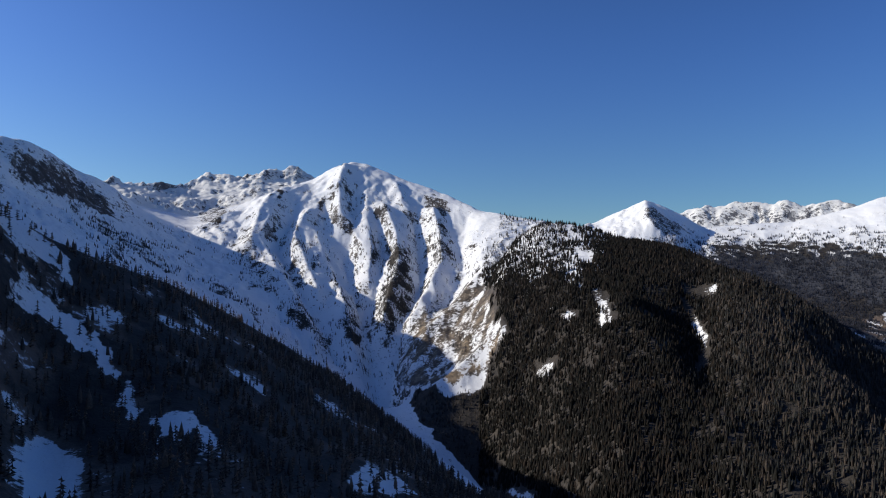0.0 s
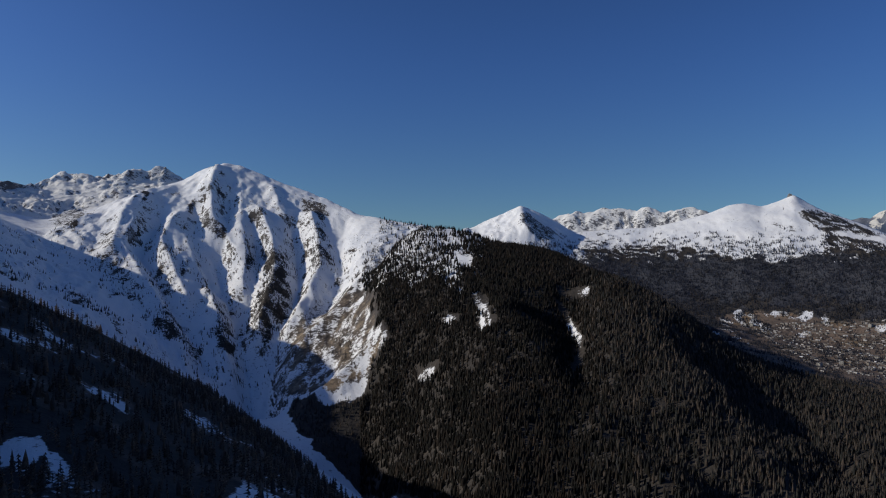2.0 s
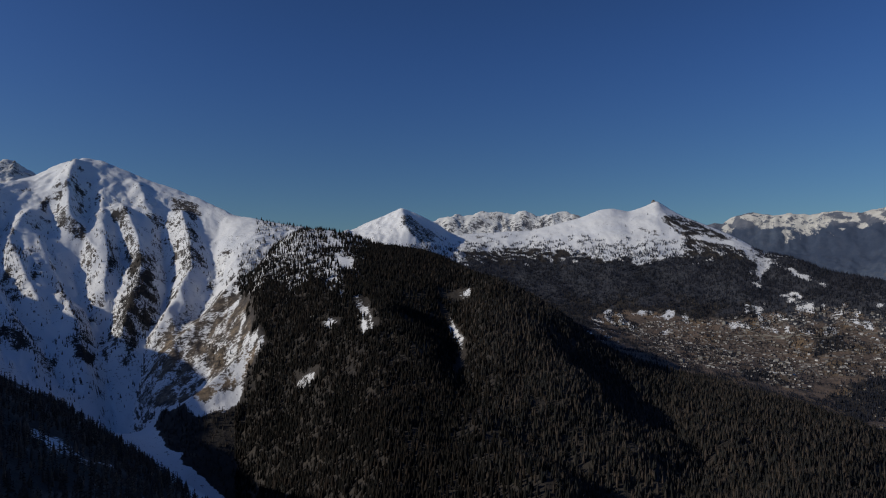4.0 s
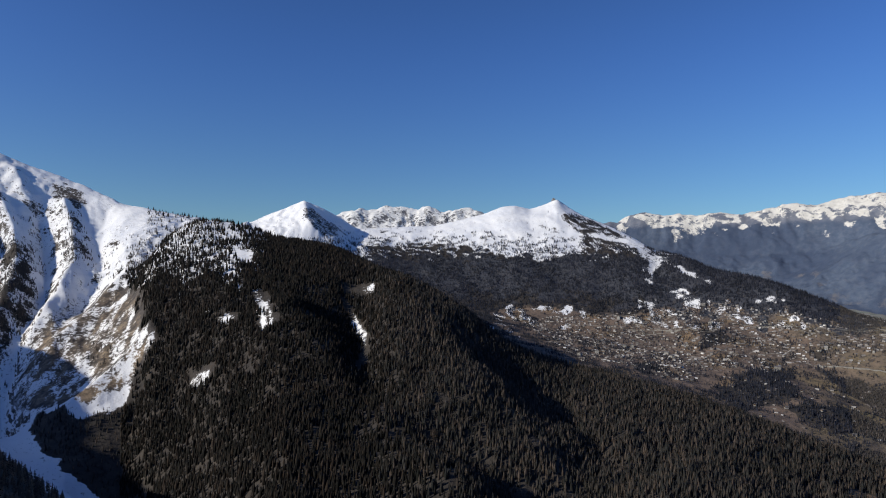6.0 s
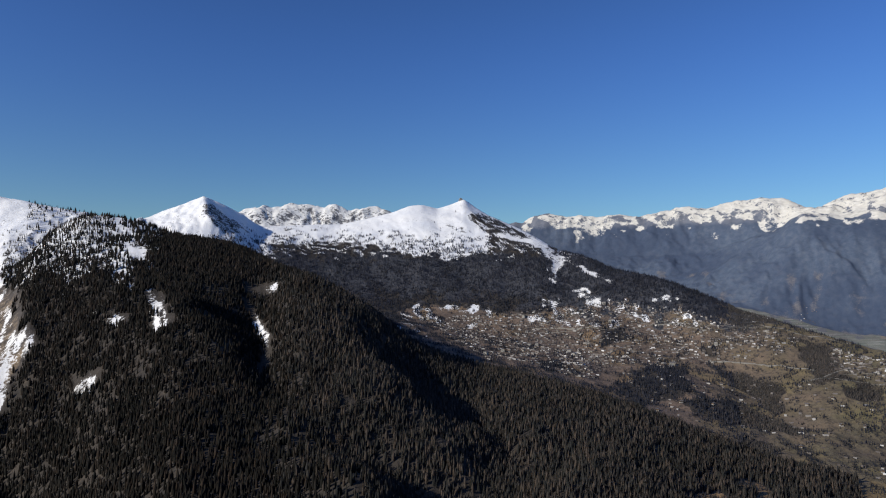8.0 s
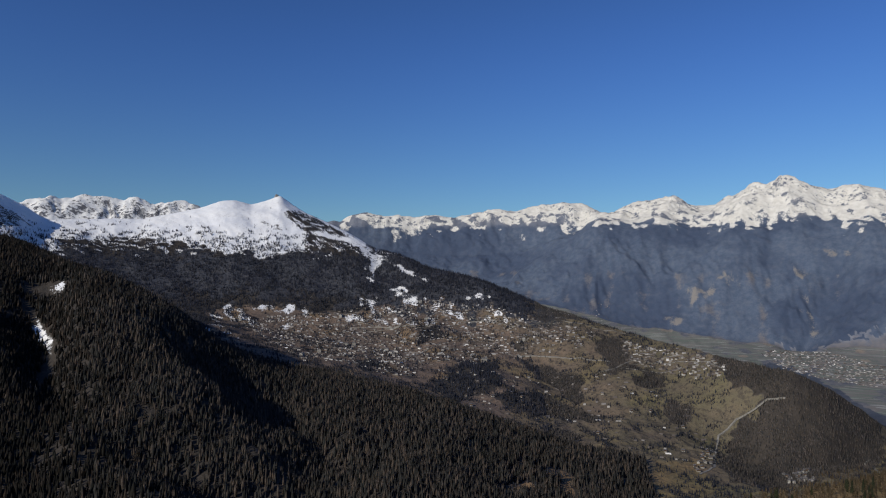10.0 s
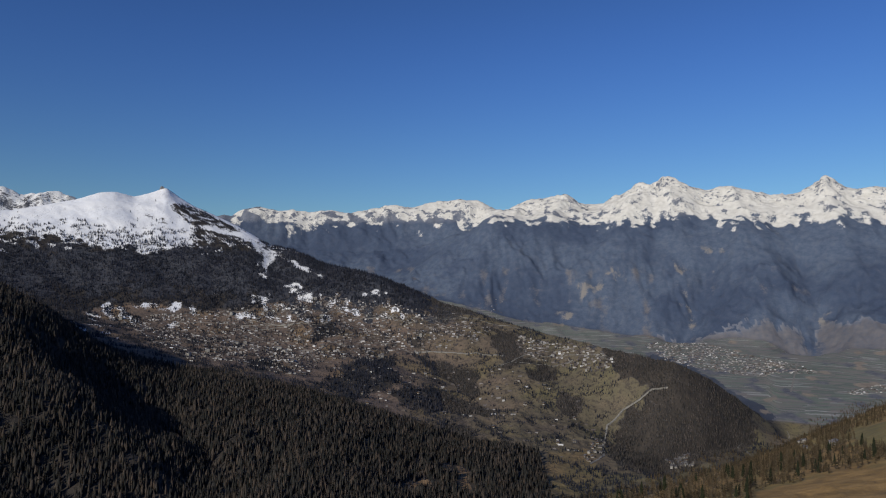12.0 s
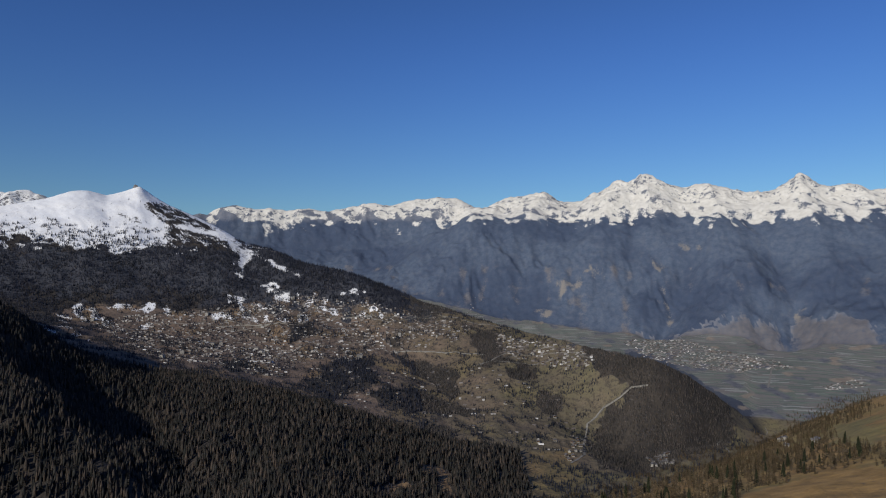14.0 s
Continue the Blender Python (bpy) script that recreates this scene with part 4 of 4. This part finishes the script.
# Trees thin out into the snow along the upper edge of the wood belt.
fringe = (strip >= 5) & (strip <= 6) & (BD > 12) & (BD < 46) & (wood > 0.3)
fray = smooth(Z + 70 * n_small + 30 * n_mid, 520, 585)
snow = np.where(fringe, np.maximum(snow, fray * (0.42 + 0.7 * n_small)), snow)
sparse = np.where(fringe, 1 - 0.8 * fray, 1.0)
# No trees stand on the snow fields or just below them.
clearing = np.zeros(X.shape, dtype=bool)
for kind, amount, poly in PATCHES:
    if kind == "snow" and amount > 0.69:
        for d in (0, 7, 14):
            clearing |= inside(poly, X + d * np.sin(B), Y + d * np.cos(B))
clearing &= massif | near_left | shoulder | (snow > 0.45)


def grid_mesh(name, x, y, z):
    """A mesh of quads over a grid of points, with one row or column more than it has quads."""
    rows, cols = x.shape
    me = bpy.data.meshes.new(name)
    me.vertices.add(rows * cols)
    me.vertices.foreach_set("co", np.stack([x, y, z], -1).astype(np.float32).ravel())
    i = np.arange(rows * cols).reshape(rows, cols)
    quads = np.stack([i[:-1, :-1], i[1:, :-1], i[1:, 1:], i[:-1, 1:]], -1).reshape(-1, 4)[:, ::-1]
    me.loops.add(quads.size)
    me.loops.foreach_set("vertex_index", quads.astype(np.int32).ravel())
    me.polygons.add(len(quads))
    me.polygons.foreach_set("loop_start", np.arange(0, quads.size, 4, dtype=np.int32))
    me.update(calc_edges=True)
    me.validate()
    me.polygons.foreach_set("use_smooth", np.ones(len(me.polygons), dtype=bool))
    return me


def paint(me, name, *channels, alpha=None):
    at = me.color_attributes.new(name, "FLOAT_COLOR", "POINT")
    at.data.foreach_set("color", np.stack([*[np.clip(c, 0, 1) for c in channels], np.ones(X.shape) if alpha is None else np.clip(alpha, 0, 1)], -1).astype(np.float32).ravel())


ground_mesh = grid_mesh("ground", X, Y, Z)
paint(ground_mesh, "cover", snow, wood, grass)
paint(ground_mesh, "soil_haze", pale, green, haze_mask, alpha=dry)
ground_mesh.materials.append(MAT_GROUND)
ground = tagged(new("ground", ground_mesh), "snowy mountains, wooded slopes, meadows and a broad valley floor", "mountains", kind="structure")

# ---- trees ----
cell_area = (RANGE[:-1, :-1] * np.diff(B, axis=1)[:-1]) * np.diff(RANGE, axis=0)[:, :-1]
rng = np.random.default_rng(7)


def scatter(density, count):
    """Random places on the ground: their share of each cell follows density (trees per square metre)."""
    w = (np.clip(density[:-1, :-1], 0, None) * cell_area).ravel()
    total = w.sum()
    count = int(min(count, total))
    pick = rng.choice(len(w), size=count, p=w / total)
    i, j = np.divmod(pick, COLS - 1)
    u, v = rng.random(count), rng.random(count)

    def at(a):
        return (a[i, j] * (1 - u) + a[i + 1, j] * u) * (1 - v) + (a[i, j + 1] * (1 - u) + a[i + 1, j + 1] * u) * v
    return at(X), at(Y), at(Z)


def conifer_shape(sides, rings, seed):
    """A rough slim conifer one metre high, in one piece: uneven rings of branches up to the tip."""
    r = random.Random(seed)
    verts, faces = [], []
    for k in range(rings):
        up = 0.05 + 0.8 * k / rings
        wide = 0.135 * (1 - 0.55 * k / rings)
        for s in range(sides):
            a = 2 * math.pi * (s + 0.5 * k + r.uniform(-0.2, 0.2)) / sides
            d = wide * (r.uniform(0.95, 1.3) if (s + k) % 2 else r.uniform(0.6, 0.85))
            verts.append((d * math.cos(a), d * math.sin(a), up + r.uniform(-0.05, 0.05)))
    verts.append((r.uniform(-0.02, 0.02), r.uniform(-0.02, 0.02), 1.0))
    tip = len(verts) - 1
    for k in range(rings):
        for s in range(sides):
            a, b = k * sides + s, k * sides + (s + 1) % sides
            if k == rings - 1:
                faces.append((a, b, tip))
            else:
                faces += [(a, b, a + sides), (b, b + sides, a + sides)]
    return np.array(verts), np.array(faces)


def forest(name, label, places, low, high, shapes, material, group=""):
    """One object of many conifers, each turned and sized at random."""
    x, y, z = places
    verts, faces, start = [], [], 0
    which = rng.integers(0, len(shapes), len(x))
    for k, (v, f) in enumerate(shapes):
        m = which == k
        n = int(m.sum())
        if not n:
            continue
        h = rng.uniform(low, high, n) * rng.uniform(0.75, 1.1, n)
        wide = h * rng.uniform(0.8, 1.35, n)
        a = rng.uniform(0, 2 * math.pi, n)
        c, s = np.cos(a), np.sin(a)
        px = (v[None, :, 0] * c[:, None] - v[None, :, 1] * s[:, None]) * wide[:, None] + x[m][:, None]
        py = (v[None, :, 0] * s[:, None] + v[None, :, 1] * c[:, None]) * wide[:, None] + y[m][:, None]
        pz = v[None, :, 2] * h[:, None] + z[m][:, None] - 0.8
        verts.append(np.stack([px, py, pz], -1).reshape(-1, 3))
        faces.append((f[None] + (start + np.arange(n) * len(v))[:, None, None]).reshape(-1, 3))
        start += n * len(v)
    verts, faces = np.concatenate(verts), np.concatenate(faces)
    me = bpy.data.meshes.new(name)
    me.vertices.add(len(verts))
    me.vertices.foreach_set("co", verts.astype(np.float32).ravel())
    me.loops.add(faces.size)
    me.loops.foreach_set("vertex_index", faces.astype(np.int32).ravel())
    me.polygons.add(len(faces))
    me.polygons.foreach_set("loop_start", np.arange(0, faces.size, 3, dtype=np.int32))
    me.update(calc_edges=True)
    me.polygons.foreach_set("use_smooth", np.ones(len(faces), dtype=bool))
    me.materials.append(material)
    return tagged(new(name, me), label, "forest", group, "stuff")


SHAPES_MID = [conifer_shape(5, 2, s) for s in range(6)]
SHAPES_SPUR = [conifer_shape(5, 1, s) for s in range(5)]
SHAPES_FAR = [conifer_shape(4, 1, s) for s in range(4)]


def larch_shape(seed):
    """A bare twiggy larch one metre high: a thin stem and crossing boughs."""
    r = random.Random(seed)
    verts, faces = [(0.012, 0, 0), (-0.006, 0.01, 0), (-0.006, -0.01, 0), (0, 0, 1)], [(0, 1, 3), (1, 2, 3), (2, 0, 3)]
    for i in range(13):
        up = 0.16 + 0.76 * i / 13
        a, reach, w = 2.4 * i + r.uniform(-0.4, 0.4), (0.23 - 0.2 * up) * r.uniform(0.7, 1.3) + 0.02, 0.05 * (1.2 - up)
        o, c, s = len(verts), math.cos(a), math.sin(a)
        verts += [(-s * w * 0.4, c * w * 0.4, up + 0.1), (s * w, -c * w, up - 0.03), (c * reach, s * reach, up - r.uniform(-0.02, 0.06)), (0, 0, up + 0.03)]
        faces += [(o, o + 1, o + 2), (o + 2, o + 1, o + 3)]
        faces.append((3, o + 3, o))
    return np.array(verts), np.array(faces)


SHAPES_LEFT = [larch_shape(s) for s in range(5)] + SHAPES_MID[:1]
stand = np.clip(wood, 0, 1) * (wood > 0.3) * ~clearing
visible = (BD > -42) & (BD < 102)
clump = 0.45 + 0.9 * smooth(n_small + 0.6 * n_mid, -0.45, 0.35)
thin = (1 - smooth(snow, 0.8, 0.85)) * (1 - 0.7 * smooth(snow, 0.25, 0.6)) * clump
left_wood = visible & (strip <= 1) & (BD < 62)
forest("forest_left", "dark mixed conifer forest on a shaded slope", scatter(np.where(left_wood, stand * thin, 0) / 60, 8200), 8, 15, SHAPES_LEFT, MAT_SHADY)
shoulder_wood = np.where(visible & (strip >= 2) & ((strip <= 4) | saddle) & (BD > 3) & (BD < 63), stand * thin, 0)
darker = 1 - smooth(BD + 5 * n_mid + 3 * n_small, 19, 28)
forest("spruce_forest", "conifer forest coloured darker for shade on a steep shoulder below a snowy crest", scatter(shoulder_wood * darker / 20, 30000), 10, 18, SHAPES_MID, MAT_DARK)
forest("mixed_forest", "brown and green forest of larch and spruce on a steep shoulder", scatter(shoulder_wood * (1 - darker) / 20, 44000), 10, 18, SHAPES_MID + SHAPES_LEFT[:1], MAT_WOOD)
forest("forest_massif", "bare larches and spruces on snowy ribs", scatter(np.where(visible & (strip >= 3) & (strip <= 6) & (BD < 10), stand * clump, 0) / 70, 12000), 7, 13, SHAPES_FAR, MAT_WOOD)
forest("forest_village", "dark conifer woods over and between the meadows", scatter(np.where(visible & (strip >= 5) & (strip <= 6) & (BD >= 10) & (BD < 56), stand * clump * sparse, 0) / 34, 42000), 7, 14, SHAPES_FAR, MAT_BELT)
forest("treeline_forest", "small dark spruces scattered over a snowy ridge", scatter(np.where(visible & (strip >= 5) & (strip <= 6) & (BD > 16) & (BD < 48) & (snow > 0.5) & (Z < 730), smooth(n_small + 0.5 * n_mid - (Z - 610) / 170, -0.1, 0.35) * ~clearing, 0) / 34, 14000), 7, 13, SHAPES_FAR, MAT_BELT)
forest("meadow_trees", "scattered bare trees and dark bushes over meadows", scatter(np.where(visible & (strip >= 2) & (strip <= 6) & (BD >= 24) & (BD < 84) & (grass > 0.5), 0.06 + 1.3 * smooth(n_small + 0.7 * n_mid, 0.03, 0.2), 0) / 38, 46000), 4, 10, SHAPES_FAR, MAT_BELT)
forest("forest_spur", "dark mixed forest on the end of a spur", scatter(np.where(visible & (strip >= 2) & (strip <= 6) & (BD >= 56 + 7 * (strip < 5)) & (BD < 92), stand * clump, 0) / 9, 34000), 4.5, 9, SHAPES_SPUR, MAT_SPUR)


# ---- things ----
def ground_at(x, y):
    """The ground's height at a place in the plan."""
    j = int(np.clip(np.searchsorted(bearings, math.atan2(x, y)), 0, COLS - 1))
    return float(np.interp(math.hypot(x, y), RANGE[:, j], Z[:, j]))


def part(name, bm, material, parent, label=""):
    me = bpy.data.meshes.new(name)
    bm.to_mesh(me)
    bm.free()
    me.materials.append(material)
    ob = new(name, me)
    ob.parent = parent
    return tagged(ob, label)


def box(bm, x0, y0, z0, x1, y1, z1):
    v = [bm.verts.new(p) for p in ((x0, y0, z0), (x1, y0, z0), (x1, y1, z0), (x0, y1, z0), (x0, y0, z1), (x1, y0, z1), (x1, y1, z1), (x0, y1, z1))]
    for f in ((3, 2, 1, 0), (4, 5, 6, 7), (0, 1, 5, 4), (1, 2, 6, 5), (2, 3, 7, 6), (3, 0, 4, 7)):
        bm.faces.new([v[i] for i in f])


def lane(name, width, line):
    """A road laid on the slope, with a verge that goes down into the ground."""
    pts = []
    for (ax, ay), (bx, by) in zip(line, line[1:]):
        n = max(1, int(math.hypot(bx - ax, by - ay) / 12))
        pts += [(ax + (bx - ax) * i / n, ay + (by - ay) * i / n) for i in range(n)]
    pts.append(line[-1])
    bm, last = bmesh.new(), None
    for i, (x, y) in enumerate(pts):
        (px, py), (qx, qy) = pts[max(0, i - 1)], pts[min(len(pts) - 1, i + 1)]
        d = math.hypot(qx - px, qy - py) or 1
        sx, sy = -(qy - py) / d * width / 2, (qx - px) / d * width / 2
        h = max(ground_at(x, y), ground_at(x + sx, y + sy) - 1, ground_at(x - sx, y - sy) - 1) + 0.8
        row = [bm.verts.new(p) for p in ((x + 1.2 * sx, y + 1.2 * sy, h - 4), (x + sx, y + sy, h), (x - sx, y - sy, h), (x - 1.2 * sx, y - 1.2 * sy, h - 4))]
        if last:
            for a in range(3):
                bm.faces.new((last[a], last[a + 1], row[a + 1], row[a]))
        last = row
    ob = part(name, bm, MAT_ROAD, None)
    return tagged(ob, "pale narrow mountain road winding over the meadows", "road", kind="structure")


for width, line in LANES.values():
    if len(line) > 1:
        lane("road", width * 0.65, line)


def house(kind):
    """A chalet or a block of flats, its base at the origin."""
    ob = new("chalet" if kind < 4 else "apartment_block")
    r = random.Random(kind)
    if kind < 4:
        w, d, base, top = r.uniform(4.2, 5.5), r.uniform(5, 6.5), 3.0, 6.0
    else:
        w, d, base, top = 8.5, 11.0 + 3 * (kind - 4), 9.0, 12.5
    bm = bmesh.new()
    box(bm, -w, -d, -5, w, d, base)
    part("base_wall", bm, MAT_PLASTER, ob, "pale plastered wall")
    bm = bmesh.new()
    ridge = top + w * 0.42
    v = [bm.verts.new(p) for p in ((-w, -d, base), (w, -d, base), (w, -d, top), (0, -d, ridge), (-w, -d, top), (-w, d, base), (w, d, base), (w, d, top), (0, d, ridge), (-w, d, top))]
    for f in ((0, 1, 2, 3, 4), (9, 8, 7, 6, 5), (1, 6, 7, 2), (5, 0, 4, 9)):
        bm.faces.new([v[i] for i in f])
    part("upper_wall", bm, MAT_TIMBER if kind != 3 and kind < 4 else MAT_PLASTER, ob)
    bm = bmesh.new()
    o, t = 1.3, 0.45
    prof = ((-w - o, top - o * 0.42), (0, ridge), (w + o, top - o * 0.42))
    rows = [[bm.verts.new((x, y, z + h)) for x, z in prof for h in (0.05, t)] for y in (-d - o, d + o)]
    a, b = rows
    for f in ((0, 2, 3, 1), (2, 4, 5, 3)):
        bm.faces.new([a[i] for i in f])
        bm.faces.new([b[i] for i in reversed(f)])
    for i, j in ((1, 3), (3, 5), (2, 0), (4, 2), (0, 1), (5, 4)):
        bm.faces.new((a[i], a[j], b[j], b[i]))
    bmesh.ops.recalc_face_normals(bm, faces=bm.faces)
    part("roof", bm, MAT_SNOWROOF if kind in (1,) else MAT_SLATE, ob)
    bm = bmesh.new()
    box(bm, w * 0.3, d * 0.3, ridge - 2.5, w * 0.3 + 1, d * 0.3 + 1, ridge + 1.2)
    part("chimney", bm, MAT_PLASTER, ob)
    for side in (-1, 1):
        for level in ((1.2,) if kind < 4 else (1.0, 4.0, 7.0)):
            for x in (-w * 0.5, w * 0.5):
                bm = bmesh.new()
                y = side * d
                box(bm, x - 0.7, min(y, y + side * 0.06), level, x + 0.7, max(y, y + side * 0.06), level + 1.3)
                part("window", bm, MAT_GLASS, ob)
    ob.scale = (0.58, 0.58, 0.58)
    return ob


LABELS = ("dark timber chalet with a slate roof on the meadow slope", "timber chalet with a snow-covered roof", "small brown timber chalet with pale base", "pale plastered house with a slate roof")
templates = [tagged(house(k), LABELS[k], "house", "houses of the mountain village") for k in range(4)]
templates += [tagged(house(k), "pale block of flats with rows of dark windows", "building", "apartment blocks of the mountain village") for k in (4, 5)]
used, spots = set(), []
dice = random.Random(11)


def build_in(area, count, kinds, gap):
    """Houses on the ground within an outline in the plan, set apart from one another, gables down the slope."""
    poly = AREAS[area]
    if len(poly) < 3:
        return
    xs, ys = [p[0] for p in poly], [p[1] for p in poly]
    tries = 0
    while count and tries < 6000:
        tries += 1
        x, y = dice.uniform(min(xs), max(xs)), dice.uniform(min(ys), max(ys))
        if not inside(poly, np.array([x]), np.array([y]))[0] or any(math.hypot(x - a, y - b) < gap for a, b in spots):
            continue
        spots.append((x, y))
        count -= 1
        k = dice.choice(kinds)
        turn = -math.degrees(math.atan2(x, y)) + dice.choice((0, 0, 90)) + dice.uniform(-25, 25)
        m = pose(x, y, ground_at(x, y) + 0.4, 0, 0, turn)
        if k in used:
            copy_thing(templates[k], m)
        else:
            templates[k].matrix_basis = m @ Matrix.Diagonal((0.58, 0.58, 0.58, 1))
            used.add(k)


build_in("village", 12, (4, 5), 30)
build_in("village", 186, (0, 0, 1, 2, 2, 2, 3), 13)
build_in("hamlet", 34, (0, 2, 2, 3), 12)
build_in("scatter", 26, (0, 2, 2), 30)
build_in("roadside", 14, (0, 2, 3), 10)
build_in("gorge_hamlet", 24, (2, 3, 3, 3), 7)
build_in("huts", 6, (2, 3), 12)


def rooftops(name, label, areas):
    """Towns on the far valley floor: hundreds of small gabled houses in one mesh."""
    bm_v, bm_f = [], []
    for area, count, size in areas:
        poly = AREAS[area]
        xs, ys = [p[0] for p in poly], [p[1] for p in poly]
        while count:
            x, y = dice.uniform(min(xs), max(xs)), dice.uniform(min(ys), max(ys))
            if not inside(poly, np.array([x]), np.array([y]))[0]:
                continue
            count -= 1
            z, w, d, h = ground_at(x, y) - 2, size * dice.uniform(0.6, 1.3), size * dice.uniform(0.8, 2.2), size * dice.uniform(1.0, 1.6)
            c, s = math.cos(dice.uniform(0, 0.9)), math.sin(dice.uniform(0, 0.9))
            o = len(bm_v)
            for u, v, k in ((-1, -1, 0), (1, -1, 0), (1, 1, 0), (-1, 1, 0), (-1, -1, 1), (1, -1, 1), (1, 1, 1), (-1, 1, 1), (0, -1, 1.4), (0, 1, 1.4)):
                bm_v.append((x + u * w * c - v * d * s, y + u * w * s + v * d * c, z + k * h))
            bm_f.extend([tuple(o + i for i in f) for f in ((0, 1, 5, 8, 4), (2, 3, 7, 9, 6), (1, 2, 6, 5), (3, 0, 4, 7), (4, 8, 9, 7), (8, 5, 6, 9))])
    me = bpy.data.meshes.new(name)
    me.from_pydata(bm_v, [], bm_f)
    n = Nodes("town_walls", 0.7)
    g = n.tree.nodes.new("ShaderNodeNewGeometry")
    me.materials.append(n.colour(n.ramp(g.outputs["Random Per Island"], (0.0, (0.055, 0.045, 0.038)), (0.45, (0.13, 0.11, 0.1)), (0.75, (0.25, 0.23, 0.21)), (0.93, (0.4, 0.385, 0.36)), (1.0, (0.72, 0.7, 0.67)))))
    return tagged(new(name, me), label, "town", kind="stuff")


rooftops("valley_town", "far town of pale houses on the valley floor", (("town", 1500, 2.0), ("far_town", 260, 2.0), ("east_town", 140, 1.9)))
rooftops("village_houses", "close-set brown chalets of a mountain village", (("village", 2900, 2.4), ("hamlet", 300, 2.3), ("scatter", 190, 2.3)))


# Trees of the sunny slope.
def trunk_mesh(seed):
    r = random.Random(seed)
    bm, rings = bmesh.new(), []
    for k in range(4):
        rad, dx, dy = 0.017 * (1 - 0.3 * k), r.uniform(-0.004, 0.004), r.uniform(-0.004, 0.004)
        rings.append([bm.verts.new((rad * math.cos(a) + dx, rad * math.sin(a) + dy, -0.05 + 0.33 * k)) for a in (0, 1.26, 2.51, 3.77, 5.03)])
    for a, b in zip(rings, rings[1:]):
        for i in range(5):
            bm.faces.new((a[i], a[(i + 1) % 5], b[(i + 1) % 5], b[i]))
    return bm


def larch_crown(seed):
    """Bare twiggy boughs, drooping at the ends, thin enough to see through."""
    r = random.Random(seed)
    bm = bmesh.new()
    for i in range(78):
        up = 0.16 + 0.82 * (i + r.random()) / 78
        reach = 0.2 * (1.06 - up) ** 0.8 * r.uniform(0.6, 1.25) + 0.012
        a, w, droop = i * 2.4 + r.uniform(-0.5, 0.5), 0.016 + 0.1 * reach, r.uniform(-0.02, 0.05)
        c, s = math.cos(a), math.sin(a)
        p = [(0, 0, up), (c * reach * 0.6 - s * w, s * reach * 0.6 + c * w, up - droop), (c * reach, s * reach, up + r.uniform(-0.03, 0.01) - droop), (c * reach * 0.6 + s * w, s * reach * 0.6 - c * w, up - droop - 0.025)]
        v = [bm.verts.new(q) for q in p]
        bm.faces.new((v[0], v[1], v[2]))
        bm.faces.new((v[0], v[2], v[3]))
    return bm


def spruce_crown(seed):
    r = random.Random(seed)
    bm = bmesh.new()
    for k in range(11):
        up = 0.1 + 0.84 * k / 11
        wide = 0.17 * (1 - up) ** 0.85 + 0.015
        tip = bm.verts.new((r.uniform(-0.005, 0.005), r.uniform(-0.005, 0.005), min(1, up + 0.19)))
        ring = []
        for s in range(10):
            a, d = 2 * math.pi * (s + 0.37 * k) / 10, wide * (r.uniform(0.85, 1.2) if s % 2 else r.uniform(0.45, 0.7))
            ring.append(bm.verts.new((d * math.cos(a), d * math.sin(a), up + (-0.02 if s % 2 else 0.02) + r.uniform(-0.01, 0.01))))
        for s in range(10):
            bm.faces.new((ring[s], ring[(s + 1) % 10], tip))
    return bm


def tree(kind, seed):
    ob = new("larch_tree" if kind else "spruce_tree")
    part("trunk", trunk_mesh(seed), MAT_BARK, ob)
    part("crown", larch_crown(seed) if kind else spruce_crown(seed), MAT_LARCH if kind else MAT_SPRUCE, ob)
    if kind:
        return tagged(ob, "tall bare brown larch on a grassy slope", "tree", "trees of the sunny slope")
    return tagged(ob, "dark green spruce among bare larches", "tree", "trees of the sunny slope")


grove = [tree(k < 6, k) for k in range(8)]
sunny_wood = grove_field
tx, ty, tz = scatter(np.where((RANGE > 300) & (RANGE < 900), sunny_wood * clump, 0) / 60, 290)
for i, (x, y, z) in enumerate(zip(tx, ty, tz)):
    k = int(rng.integers(0, 8))
    h = rng.uniform(9.5, 15)
    m = pose(x, y, z, rng.uniform(-3, 3), rng.uniform(-3, 3), rng.uniform(0, 360))
    if i < 8:
        grove[i].scale = (h * 1.1, h * 1.1, h)
        grove[i].matrix_basis = m @ Matrix.Diagonal((h * 1.1, h * 1.1, h, 1))
    else:
        copy_thing(grove[k], m)
forest("larch_wood", "brown bare larch wood on a sunny slope", scatter(np.where(RANGE >= 420, sunny_wood * clump, 0) / 42, 9500), 5.5, 10.5, SHAPES_LEFT[:5], MAT_LARCH)


def pinnacle():
    """The rock tower on the white ridge."""
    x, y = 4150 * math.sin(radians(SUMMIT_BEARING)), 4150 * math.cos(radians(SUMMIT_BEARING))
    r, bm, rings = random.Random(3), bmesh.new(), []
    for k, (wide, up) in enumerate(((20, -12), (14, 2), (11, 8), (8, 13), (3, 17))):
        rings.append([bm.verts.new((x + wide * r.uniform(0.7, 1.15) * math.cos(a), y + wide * r.uniform(0.7, 1.15) * math.sin(a), ground_at(x, y) + up + r.uniform(-3, 3))) for a in np.linspace(0, 2 * math.pi, 9)[:-1]])
    for a, b in zip(rings, rings[1:]):
        for i in range(8):
            bm.faces.new((a[i], a[(i + 1) % 8], b[(i + 1) % 8], b[i]))
    bm.faces.new(rings[-1])
    return tagged(part("rock_tower", bm, MAT_ROCK, None), "dark grey rock tower on a snowy summit", "rock")


SUMMIT_BEARING = 36.2
pinnacle()
